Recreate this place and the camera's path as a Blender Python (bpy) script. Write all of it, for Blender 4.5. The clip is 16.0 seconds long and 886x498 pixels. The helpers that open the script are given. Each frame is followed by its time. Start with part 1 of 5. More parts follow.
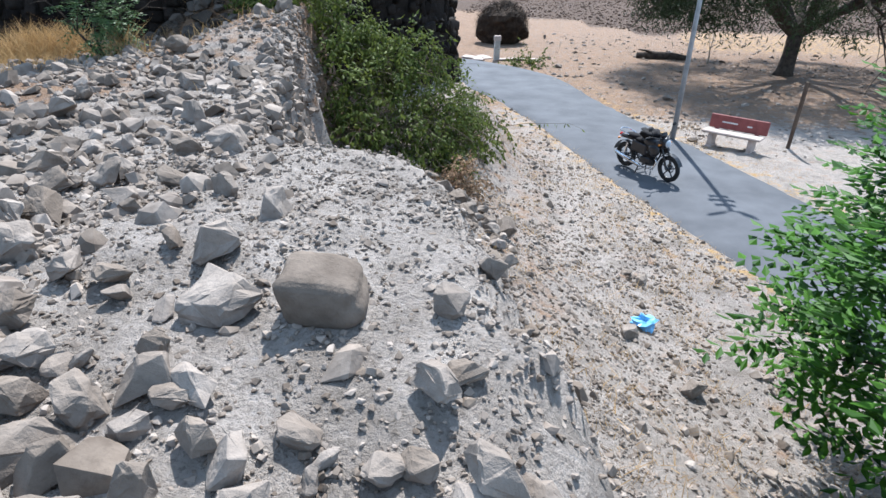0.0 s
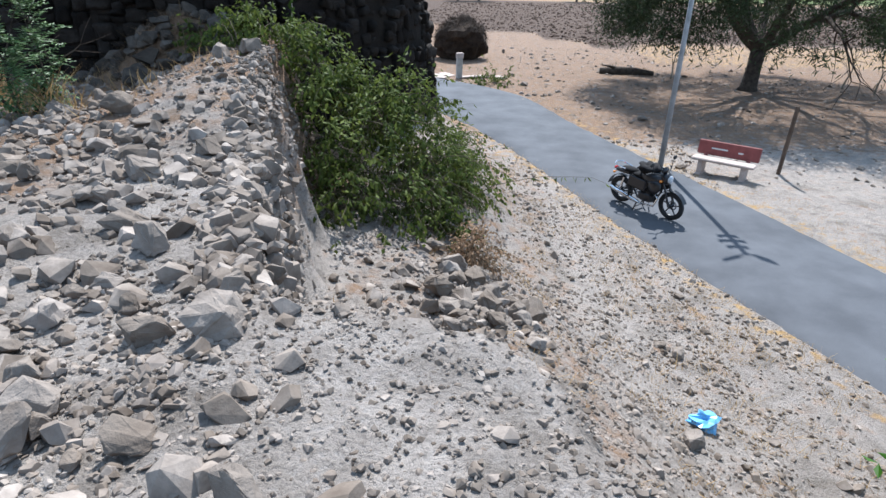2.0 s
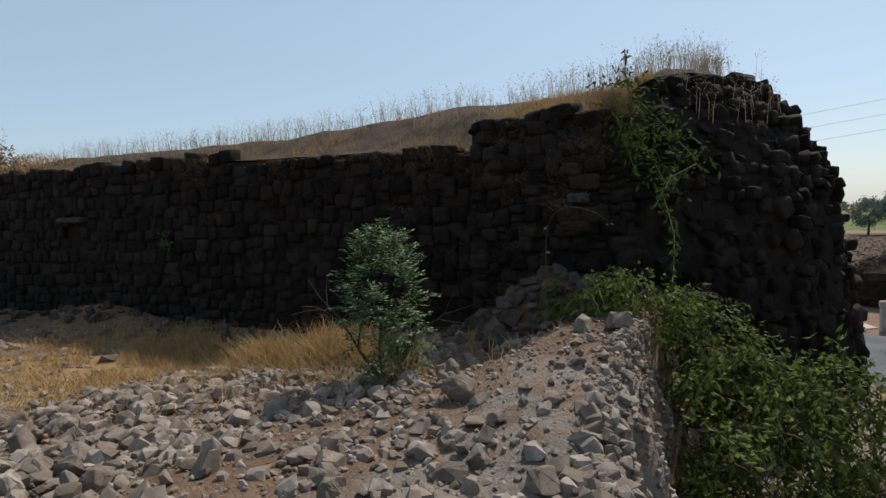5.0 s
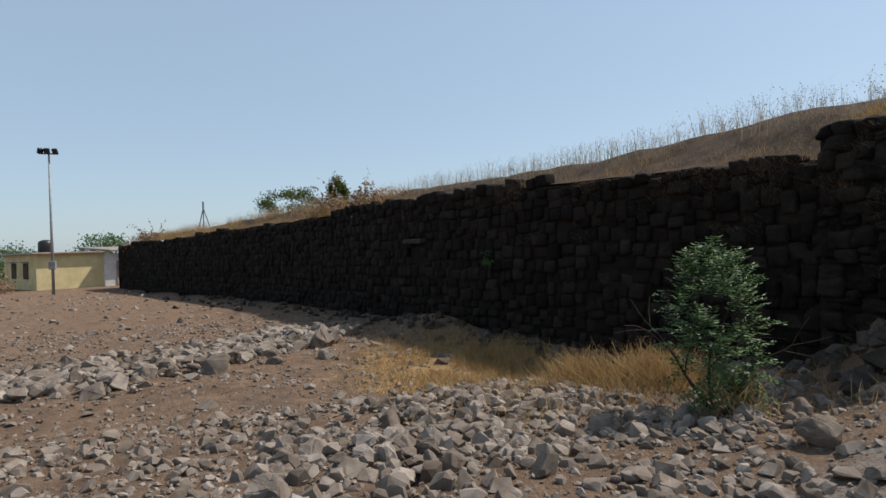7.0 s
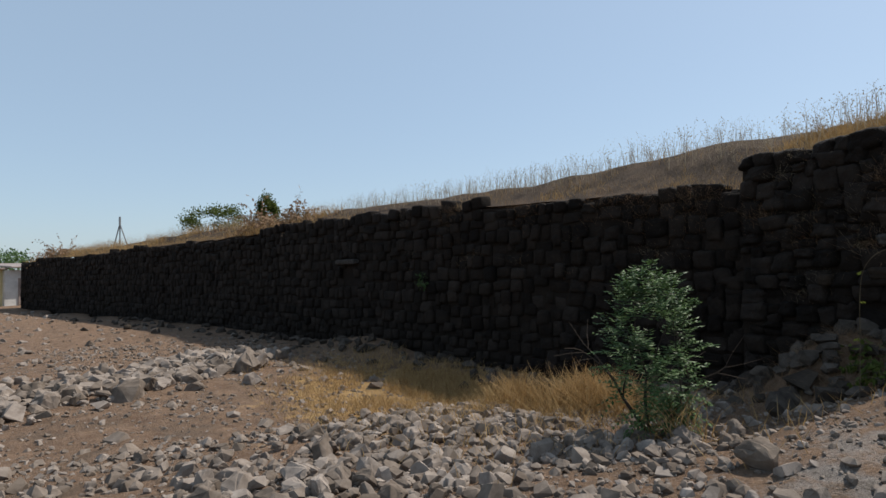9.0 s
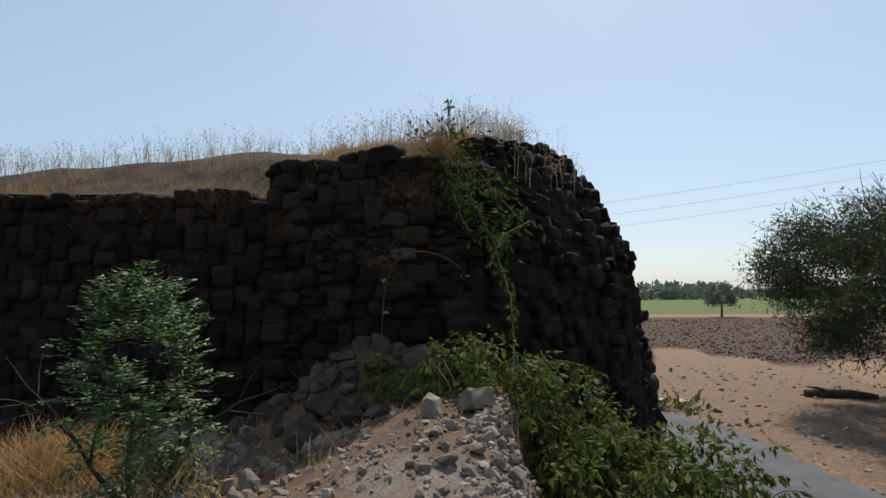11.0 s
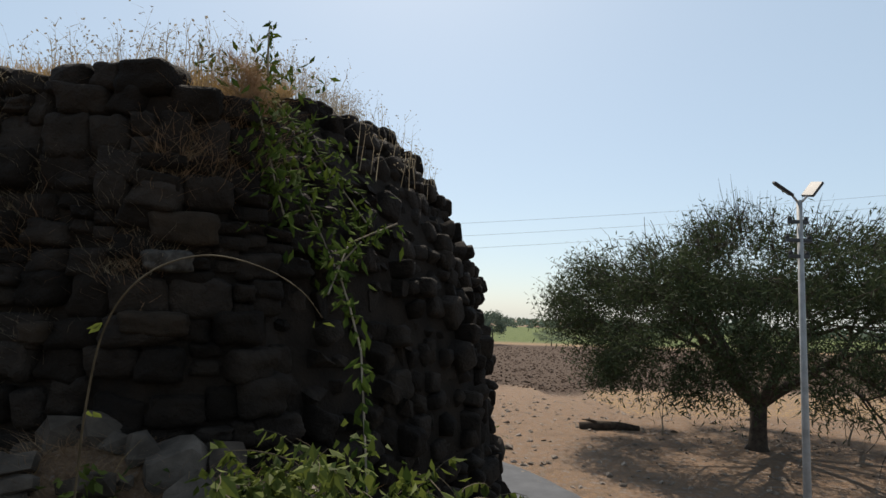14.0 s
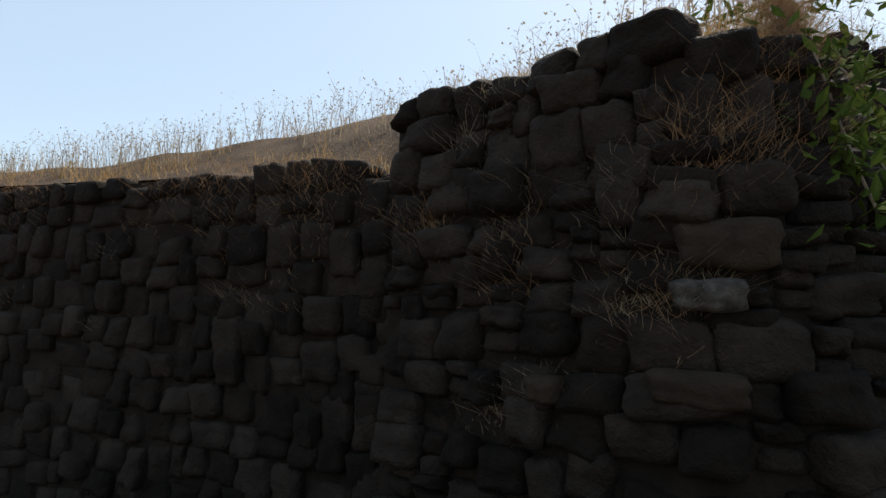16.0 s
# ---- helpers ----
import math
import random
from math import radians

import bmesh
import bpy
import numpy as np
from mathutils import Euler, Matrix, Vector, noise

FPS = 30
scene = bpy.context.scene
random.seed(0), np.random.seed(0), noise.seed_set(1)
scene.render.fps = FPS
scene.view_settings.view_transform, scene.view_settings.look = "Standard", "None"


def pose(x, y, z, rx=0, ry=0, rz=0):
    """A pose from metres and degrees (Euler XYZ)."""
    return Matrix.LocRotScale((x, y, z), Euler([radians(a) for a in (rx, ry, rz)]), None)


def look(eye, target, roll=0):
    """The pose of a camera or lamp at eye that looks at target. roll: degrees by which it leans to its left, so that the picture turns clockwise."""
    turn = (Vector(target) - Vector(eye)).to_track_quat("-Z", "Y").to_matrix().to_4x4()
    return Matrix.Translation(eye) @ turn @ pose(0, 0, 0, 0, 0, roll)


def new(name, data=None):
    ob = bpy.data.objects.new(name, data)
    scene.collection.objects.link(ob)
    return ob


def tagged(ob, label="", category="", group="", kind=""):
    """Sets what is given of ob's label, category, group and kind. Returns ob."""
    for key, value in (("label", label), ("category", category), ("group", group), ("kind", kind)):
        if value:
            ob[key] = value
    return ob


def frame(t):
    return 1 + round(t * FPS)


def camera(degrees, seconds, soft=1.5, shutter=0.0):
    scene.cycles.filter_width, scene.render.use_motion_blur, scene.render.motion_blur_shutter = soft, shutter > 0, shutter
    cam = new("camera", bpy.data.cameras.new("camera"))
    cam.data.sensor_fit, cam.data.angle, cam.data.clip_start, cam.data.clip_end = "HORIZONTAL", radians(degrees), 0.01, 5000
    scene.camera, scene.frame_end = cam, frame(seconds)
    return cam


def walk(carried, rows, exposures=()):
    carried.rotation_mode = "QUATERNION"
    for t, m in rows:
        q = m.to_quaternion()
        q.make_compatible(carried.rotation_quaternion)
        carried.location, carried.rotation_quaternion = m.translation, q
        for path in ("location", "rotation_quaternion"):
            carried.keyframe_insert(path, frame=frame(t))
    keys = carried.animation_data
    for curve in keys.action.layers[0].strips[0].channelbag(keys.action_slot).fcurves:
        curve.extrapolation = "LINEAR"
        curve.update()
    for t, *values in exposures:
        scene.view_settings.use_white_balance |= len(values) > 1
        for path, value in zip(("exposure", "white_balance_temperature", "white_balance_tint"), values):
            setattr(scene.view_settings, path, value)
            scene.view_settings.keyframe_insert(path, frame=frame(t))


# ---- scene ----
cam = camera(74.2, 16.0)
METRES, EYE, TILT, LEAN, TURN = 10.5, 4.5, 0.0, 0.0, 8.7
ROWS = [
    (0.0, 0.0, 0.0, 0.0, 0.46, -26.33, -0.93),
    (0.5, -0.0214, 0.041, 0.0096, 0.08, -25.9, -0.88),
    (1.0, -0.0376, 0.0806, 0.0088, -0.48, -25.78, -0.96),
    (1.5, -0.0547, 0.1187, 0.0188, -1.37, -25.67, -1.04),
    (2.0, -0.0654, 0.1574, 0.0213, -4.6, -25.53, -1.04),
    (2.5, -0.0685, 0.2212, 0.0163, -5.97, -26.06, -0.9),
    (3.0, -0.0784, 0.27, 0.0302, -6.69, -20.93, -1.36),
    (3.5, -0.0846, 0.3069, 0.0394, -0.28, -13.25, 0.02),
    (4.0, -0.0856, 0.3235, 0.0442, 9.23, -7.4, 1.5),
    (4.5, -0.0899, 0.3229, 0.0447, 18.49, -4.5, 1.98),
    (5.0, -0.0963, 0.3174, 0.0434, 29.68, -3.34, 1.89),
    (7.5, -0.1142, 0.2884, 0.0395, 60.21, 0.69, 1.97),
    (8.0, -0.1213, 0.2812, 0.0402, 60.46, 1.17, 1.91),
    (8.5, -0.1274, 0.2783, 0.041, 58.74, 1.68, 1.6),
    (9.0, -0.1293, 0.2985, 0.0374, 51.57, 1.88, 1.07),
    (9.5, -0.1358, 0.3356, 0.0364, 38.9, 2.24, 1.56),
    (10.0, -0.1583, 0.3638, 0.0307, 24.86, 2.48, 1.76),
    (12.5, -0.2211, 0.5654, 0.0051, -6.67, 4.64, -1.0),
    (13.0, -0.2305, 0.6031, 0.0209, -12.08, 4.25, -1.53),
    (13.5, -0.2281, 0.6434, 0.0287, -13.44, 5.87, -1.92),
    (14.0, -0.2409, 0.6913, 0.0335, -13.48, 6.47, -2.05),
    (14.5, -0.2635, 0.7386, 0.044, -9.36, 5.66, -2.15),
    (15.0, -0.2739, 0.7727, 0.0472, 1.56, 5.6, -0.37),
    (15.5, -0.2977, 0.8046, 0.0482, 13.85, 5.65, -0.77),
    (16.0, -0.3104, 0.8069, 0.0531, 26.12, 5.37, -1.46),
]
EXPO = [(0.0, 1.24, 5750, 8), (0.5, 1.02, 5750, 8), (1.0, 1.12, 5750, 8), (2.5, 0.98, 5750, 8), (3.0, 0.2, 5800, 9), (3.6, 0.0, 6300, 10), (4.3, -0.05, 6650, 10), (5.0, 0.0, 6700, 10), (10.0, 0.02, 6550, 10), (12.5, 0.16, 7150, 10), (14.3, 0.16, 7150, 10), (15.5, 0.32, 7150, 11), (16.0, 0.58, 7150, 11)]
walk(cam, [(t, pose(0, 0, EYE, TILT, LEAN, TURN) @ pose(METRES * x, METRES * y, METRES * z, 90 + pitch, roll, yaw)) for t, x, y, z, yaw, pitch, roll in ROWS], EXPO)

# ---- world and sun ----
SUN_ELEV, SUN_AZ = 52.5, -1.0          # degrees; azimuth from +y towards +x
world = bpy.data.worlds.new("sky")
scene.world = world
world.use_nodes = True
wn = world.node_tree
bg = wn.nodes["Background"]
sky = wn.nodes.new("ShaderNodeTexSky")
sky.sky_type = "NISHITA"
sky.sun_disc = False
sky.sun_elevation, sky.sun_rotation = radians(SUN_ELEV), radians(SUN_AZ)
sky.air_density, sky.dust_density, sky.ozone_density = 1.0, 0.9, 2.5
haze = wn.nodes.new("ShaderNodeMix")
haze.data_type = "RGBA"
haze.inputs[0].default_value = 0.44
haze.inputs[7].default_value = (5.4, 7.1, 8.8, 1)   # even milky haze over the whole sky
wn.links.new(sky.outputs[0], haze.inputs[6])
wn.links.new(haze.outputs[2], bg.inputs["Color"])
bg.inputs["Strength"].default_value = 0.107
sun_data = bpy.data.lights.new("sun", "SUN")
sun_data.energy, sun_data.angle, sun_data.color = 5.0, radians(0.55), (1.0, 0.95, 0.88)
sun = new("sun", sun_data)
se, sa = radians(SUN_ELEV), radians(SUN_AZ)
sun.matrix_world = look(Vector((math.sin(sa) * math.cos(se), math.cos(sa) * math.cos(se), math.sin(se))) * 60, (0, 0, 0))


# ---- materials ----
def ramp_mix(nt, fac, a, b):
    m = nt.nodes.new("ShaderNodeMix")
    m.data_type = "RGBA"
    for sock, val in ((m.inputs[0], fac), (m.inputs[6], a), (m.inputs[7], b)):
        if hasattr(val, "links"):
            nt.links.new(val, sock)
        else:
            sock.default_value = val if isinstance(val, (int, float)) else (*val, 1)
    return m.outputs[2]


def noise_tex(nt, scale, detail=6, rough=0.6, coords=None):
    n = nt.nodes.new("ShaderNodeTexNoise")
    n.inputs["Scale"].default_value, n.inputs["Detail"].default_value, n.inputs["Roughness"].default_value = scale, detail, rough
    if coords is not None:
        nt.links.new(coords, n.inputs["Vector"])
    return n.outputs["Fac"]


def remap(nt, sock, lo, hi, a=0.0, b=1.0):
    r = nt.nodes.new("ShaderNodeMapRange")
    r.clamp = True
    for key, v in zip((1, 2, 3, 4), (lo, hi, a, b)):
        r.inputs[key].default_value = v
    nt.links.new(sock, r.inputs[0])
    return r.outputs[0]


def shell(name, rough=0.8, metal=0.0):
    m = bpy.data.materials.new(name)
    m.use_nodes = True
    nt = m.node_tree
    b = nt.nodes["Principled BSDF"]
    b.inputs["Roughness"].default_value, b.inputs["Metallic"].default_value = rough, metal
    if rough > 0.8:
        b.inputs["Specular IOR Level"].default_value = 0.15
    return m, nt, b


def bump(nt, b, height, strength=0.5, dist=0.02):
    n = nt.nodes.new("ShaderNodeBump")
    n.inputs["Strength"].default_value, n.inputs["Distance"].default_value = strength, dist
    nt.links.new(height, n.inputs["Height"])
    nt.links.new(n.outputs[0], b.inputs["Normal"])


def position(nt):
    return nt.nodes.new("ShaderNodeNewGeometry").outputs["Position"]


def varied(name, dark, light, scale=6, fine=60, rough=0.85, metal=0.0, relief=0.4, dist=0.01, per_object=0.0, per_island=0.0, world_space=True):
    """Two colours mixed at two scales, with fine relief."""
    m, nt, b = shell(name, rough, metal)
    co = position(nt) if world_space else nt.nodes.new("ShaderNodeTexCoord").outputs["Object"]
    big, small = noise_tex(nt, scale, 5, 0.6, co), noise_tex(nt, fine, 4, 0.7, co)
    col = ramp_mix(nt, remap(nt, big, 0.32, 0.68), dark, light)
    mid = tuple(0.5 * (p + q) * 0.62 for p, q in zip(dark, light))
    col = ramp_mix(nt, remap(nt, small, 0.5, 0.75, 0, 0.55), col, mid)
    rnd = None
    if per_object:
        rnd, k = nt.nodes.new("ShaderNodeObjectInfo").outputs["Random"], per_object
    elif per_island:
        rnd, k = nt.nodes.new("ShaderNodeNewGeometry").outputs["Random Per Island"], per_island
    if rnd is not None:
        h = nt.nodes.new("ShaderNodeHueSaturation")
        nt.links.new(remap(nt, rnd, 0, 1, 1 - k, 1 + k), h.inputs["Value"])
        nt.links.new(remap(nt, rnd, 0, 1, 1.15, 0.85), h.inputs["Saturation"])
        nt.links.new(col, h.inputs["Color"])
        col = h.outputs[0]
    nt.links.new(col, b.inputs["Base Color"])
    bump(nt, b, small, relief, dist)
    return m


def leafy(name, dark, light, per=0.35, rough=0.5, gloss=0.12):
    m, nt, b = shell(name, rough)
    rnd = nt.nodes.new("ShaderNodeNewGeometry").outputs["Random Per Island"]
    co = position(nt)
    col = ramp_mix(nt, rnd, dark, light)
    col = ramp_mix(nt, remap(nt, noise_tex(nt, 2.2, 3, 0.5, co), 0.4, 0.7, 0, 0.5), col, light)
    nt.links.new(col, b.inputs["Base Color"])
    b.inputs["Specular IOR Level"].default_value = gloss
    tr = nt.nodes.new("ShaderNodeBsdfTranslucent")
    nt.links.new(col, tr.inputs["Color"])
    mx = nt.nodes.new("ShaderNodeMixShader")
    mx.inputs[0].default_value = per
    nt.links.new(b.outputs[0], mx.inputs[1])
    nt.links.new(tr.outputs[0], mx.inputs[2])
    nt.links.new(mx.outputs[0], nt.nodes["Material Output"].inputs["Surface"])
    return m


def plain(name, col, rough=0.5, metal=0.0, relief=0.1):
    return varied(name, tuple(c * 0.8 for c in col), tuple(min(1, c * 1.12) for c in col), 4, 90, rough, metal, relief, 0.002)


def ground_material():
    m, nt, b = shell("ground_earth", 0.95)
    co = position(nt)
    big, mid, fine = noise_tex(nt, 0.5, 6, 0.6, co), noise_tex(nt, 3.5, 6, 0.65, co), noise_tex(nt, 38, 5, 0.75, co)

    def attr(n):
        a = nt.nodes.new("ShaderNodeAttribute")
        a.attribute_name = n
        return a.outputs["Fac"]

    def ragged(n):
        """Breaks the border of a region with noise."""
        add = nt.nodes.new("ShaderNodeMath")
        add.operation = "ADD"
        nt.links.new(attr(n), add.inputs[0])
        nt.links.new(remap(nt, mid, 0.3, 0.7, -0.35, 0.35), add.inputs[1])
        return remap(nt, add.outputs[0], 0.35, 0.65)

    dust = ramp_mix(nt, remap(nt, mid, 0.35, 0.65), (0.24, 0.205, 0.176), (0.385, 0.335, 0.295))
    soil = ramp_mix(nt, remap(nt, mid, 0.35, 0.65), (0.155, 0.094, 0.058), (0.25, 0.16, 0.102))
    straw = ramp_mix(nt, remap(nt, mid, 0.35, 0.65), (0.23, 0.135, 0.056), (0.39, 0.255, 0.115))
    plough = ramp_mix(nt, remap(nt, mid, 0.35, 0.65), (0.045, 0.028, 0.019), (0.095, 0.061, 0.043))
    crop = ramp_mix(nt, remap(nt, big, 0.35, 0.65), (0.06, 0.085, 0.025), (0.12, 0.14, 0.05))
    col = ramp_mix(nt, ragged("soil"), dust, soil)
    col = ramp_mix(nt, remap(nt, fine, 0.52, 0.68, 0, 0.7), col, (0.07, 0.058, 0.05))
    col = ramp_mix(nt, remap(nt, fine, 0.46, 0.32, 0, 0.55), col, (0.34, 0.315, 0.295))
    col = ramp_mix(nt, remap(nt, noise_tex(nt, 1.3, 5, 0.7, co), 0.52, 0.66, 0, 0.5), col, (0.10, 0.08, 0.062))
    col = ramp_mix(nt, ragged("straw"), col, straw)
    col = ramp_mix(nt, ragged("field"), col, plough)
    col = ramp_mix(nt, ragged("crop"), col, crop)
    nt.links.new(col, b.inputs["Base Color"])
    mixh = nt.nodes.new("ShaderNodeMath")
    mixh.operation = "ADD"
    nt.links.new(fine, mixh.inputs[0])
    nt.links.new(mid, mixh.inputs[1])
    bump(nt, b, mixh.outputs[0], 0.9, 0.06)
    return m


M_GROUND = ground_material()
M_STONE = varied("grey_rubble_stone", (0.118, 0.094, 0.076), (0.236, 0.194, 0.16), 5, 30, 0.9, 0, 0.6, 0.014, per_object=0.25)
M_CHIP = varied("stone_chips", (0.118, 0.092, 0.073), (0.265, 0.218, 0.18), 5, 45, 0.92, 0, 0.4, 0.008, per_island=0.35)
# basalt taken below its own tone: the wall's shade is put into the colour
M_BASALT = varied("shade_toned_basalt", (0.0085, 0.0061, 0.0047), (0.0245, 0.0178, 0.0134), 3, 16, 0.9, 0, 0.9, 0.05, per_object=0.55)
M_BASALT_J = varied("shade_toned_basalt_rubble", (0.0085, 0.0061, 0.0047), (0.0245, 0.0178, 0.0134), 3, 16, 0.9, 0, 0.9, 0.05, per_island=0.5)
M_LICHEN = varied("lichen_stone", (0.014, 0.011, 0.009), (0.085, 0.076, 0.068), 14, 40, 0.92, 0, 0.6, 0.02)
M_BROWN_STONE = varied("brown_basalt", (0.018, 0.0125, 0.0088), (0.042, 0.03, 0.021), 6, 24, 0.92, 0, 0.8, 0.03)
# earth between the stones, darkened like them to carry the wall's shade
M_CORE = varied("shade_toned_core_earth", (0.010, 0.0074, 0.0058), (0.022, 0.016, 0.012), 4, 30, 0.95, 0, 0.8, 0.03)
M_BANK = varied("rampart_earth", (0.035, 0.024, 0.017), (0.105, 0.072, 0.047), 2.6, 22, 0.95, 0, 0.9, 0.05)
M_ROAD = varied("worn_asphalt", (0.062, 0.064, 0.07), (0.10, 0.102, 0.11), 0.9, 120, 0.85, 0, 0.35, 0.006)
M_STRAW = leafy("dry_grass", (0.23, 0.135, 0.056), (0.45, 0.30, 0.135), 0.25, 0.7)
M_WEED = leafy("dry_weed_stems", (0.18, 0.135, 0.085), (0.42, 0.35, 0.25), 0.25, 0.7)
M_LEAF = leafy("creeper_leaves", (0.022, 0.038, 0.009), (0.12, 0.145, 0.032), 0.36, 0.6, 0.08)
M_CLIMBER = leafy("climber_leaves", (0.018, 0.034, 0.008), (0.075, 0.105, 0.02), 0.24, 0.85, 0.02)
M_VINE = varied("brown_vine_stems", (0.045, 0.036, 0.022), (0.13, 0.105, 0.07), 8, 60, 0.85)
M_LEAF_DARK = leafy("shrub_leaves", (0.028, 0.062, 0.02), (0.11, 0.175, 0.062), 0.25, 0.5, 0.16)
M_NEEM = leafy("neem_leaves", (0.009, 0.033, 0.004), (0.06, 0.15, 0.013), 0.32, 0.5, 0.1)
M_ACACIA = leafy("acacia_leaves", (0.024, 0.034, 0.016), (0.055, 0.072, 0.032), 0.3, 0.6)
# pale leaf colour: haze over distance is painted in here
M_FAR = leafy("haze_tinted_foliage", (0.10, 0.13, 0.10), (0.17, 0.21, 0.155), 0.2, 0.9)
M_TWIG = varied("dry_twigs", (0.14, 0.11, 0.08), (0.32, 0.27, 0.21), 8, 60, 0.9)
M_BARK = varied("dark_bark", (0.035, 0.027, 0.022), (0.09, 0.07, 0.055), 6, 40, 0.95, 0, 0.8, 0.03)
M_RED = varied("faded_red_paint", (0.16, 0.035, 0.03), (0.24, 0.06, 0.05), 5, 70, 0.7)
M_BENCH = varied("pale_concrete", (0.33, 0.26, 0.22), (0.48, 0.39, 0.34), 5, 70, 0.85)
M_CONC = varied("weathered_concrete", (0.28, 0.26, 0.23), (0.42, 0.39, 0.35), 5, 70, 0.9)
M_STEEL = varied("galvanised_steel", (0.2, 0.2, 0.2), (0.31, 0.31, 0.31), 5, 70, 0.6, 0.15, 0.1, 0.002)
M_LED = plain("lamp_glass", (0.22, 0.22, 0.21), 0.4)
M_BLACK = plain("black_rubber", (0.012, 0.012, 0.013), 0.75)
M_BIKE = plain("black_gloss_paint", (0.010, 0.010, 0.013), 0.38)
M_SEAT = plain("black_vinyl", (0.014, 0.013, 0.014), 0.88)
M_CHROME = plain("chrome", (0.6, 0.6, 0.62), 0.15, 1.0, 0.02)
M_ENGINE = plain("engine_alloy", (0.045, 0.045, 0.048), 0.4, 0.8)
M_GLASS = plain("clear_lens", (0.5, 0.52, 0.55), 0.08)
M_AMBER = plain("amber_lens", (0.6, 0.2, 0.02), 0.2)
M_TAIL = plain("red_lens", (0.4, 0.02, 0.02), 0.2)
M_BLUE = plain("blue_plastic", (0.16, 0.42, 0.72), 0.35)
M_YELLOW = varied("yellow_limewash", (0.52, 0.42, 0.21), (0.66, 0.56, 0.32), 1.5, 40, 0.9)
M_WHITE = varied("white_limewash", (0.5, 0.48, 0.45), (0.7, 0.68, 0.64), 1.5, 40, 0.9)
M_TIN = varied("rusty_tin", (0.22, 0.16, 0.13), (0.36, 0.3, 0.27), 2, 40, 0.6, 0.3)
M_DARKWOOD = varied("dark_timber", (0.06, 0.04, 0.03), (0.12, 0.085, 0.06), 4, 60, 0.85)
M_HAY = varied("dark_thatch", (0.022, 0.015, 0.011), (0.07, 0.047, 0.032), 3, 25, 0.95, 0, 1, 0.06)
M_TANK = plain("black_plastic", (0.015, 0.015, 0.016), 0.4)
M_HANGING = leafy("brown_dead_plant", (0.15, 0.088, 0.05), (0.33, 0.215, 0.13), 0.2, 0.8)


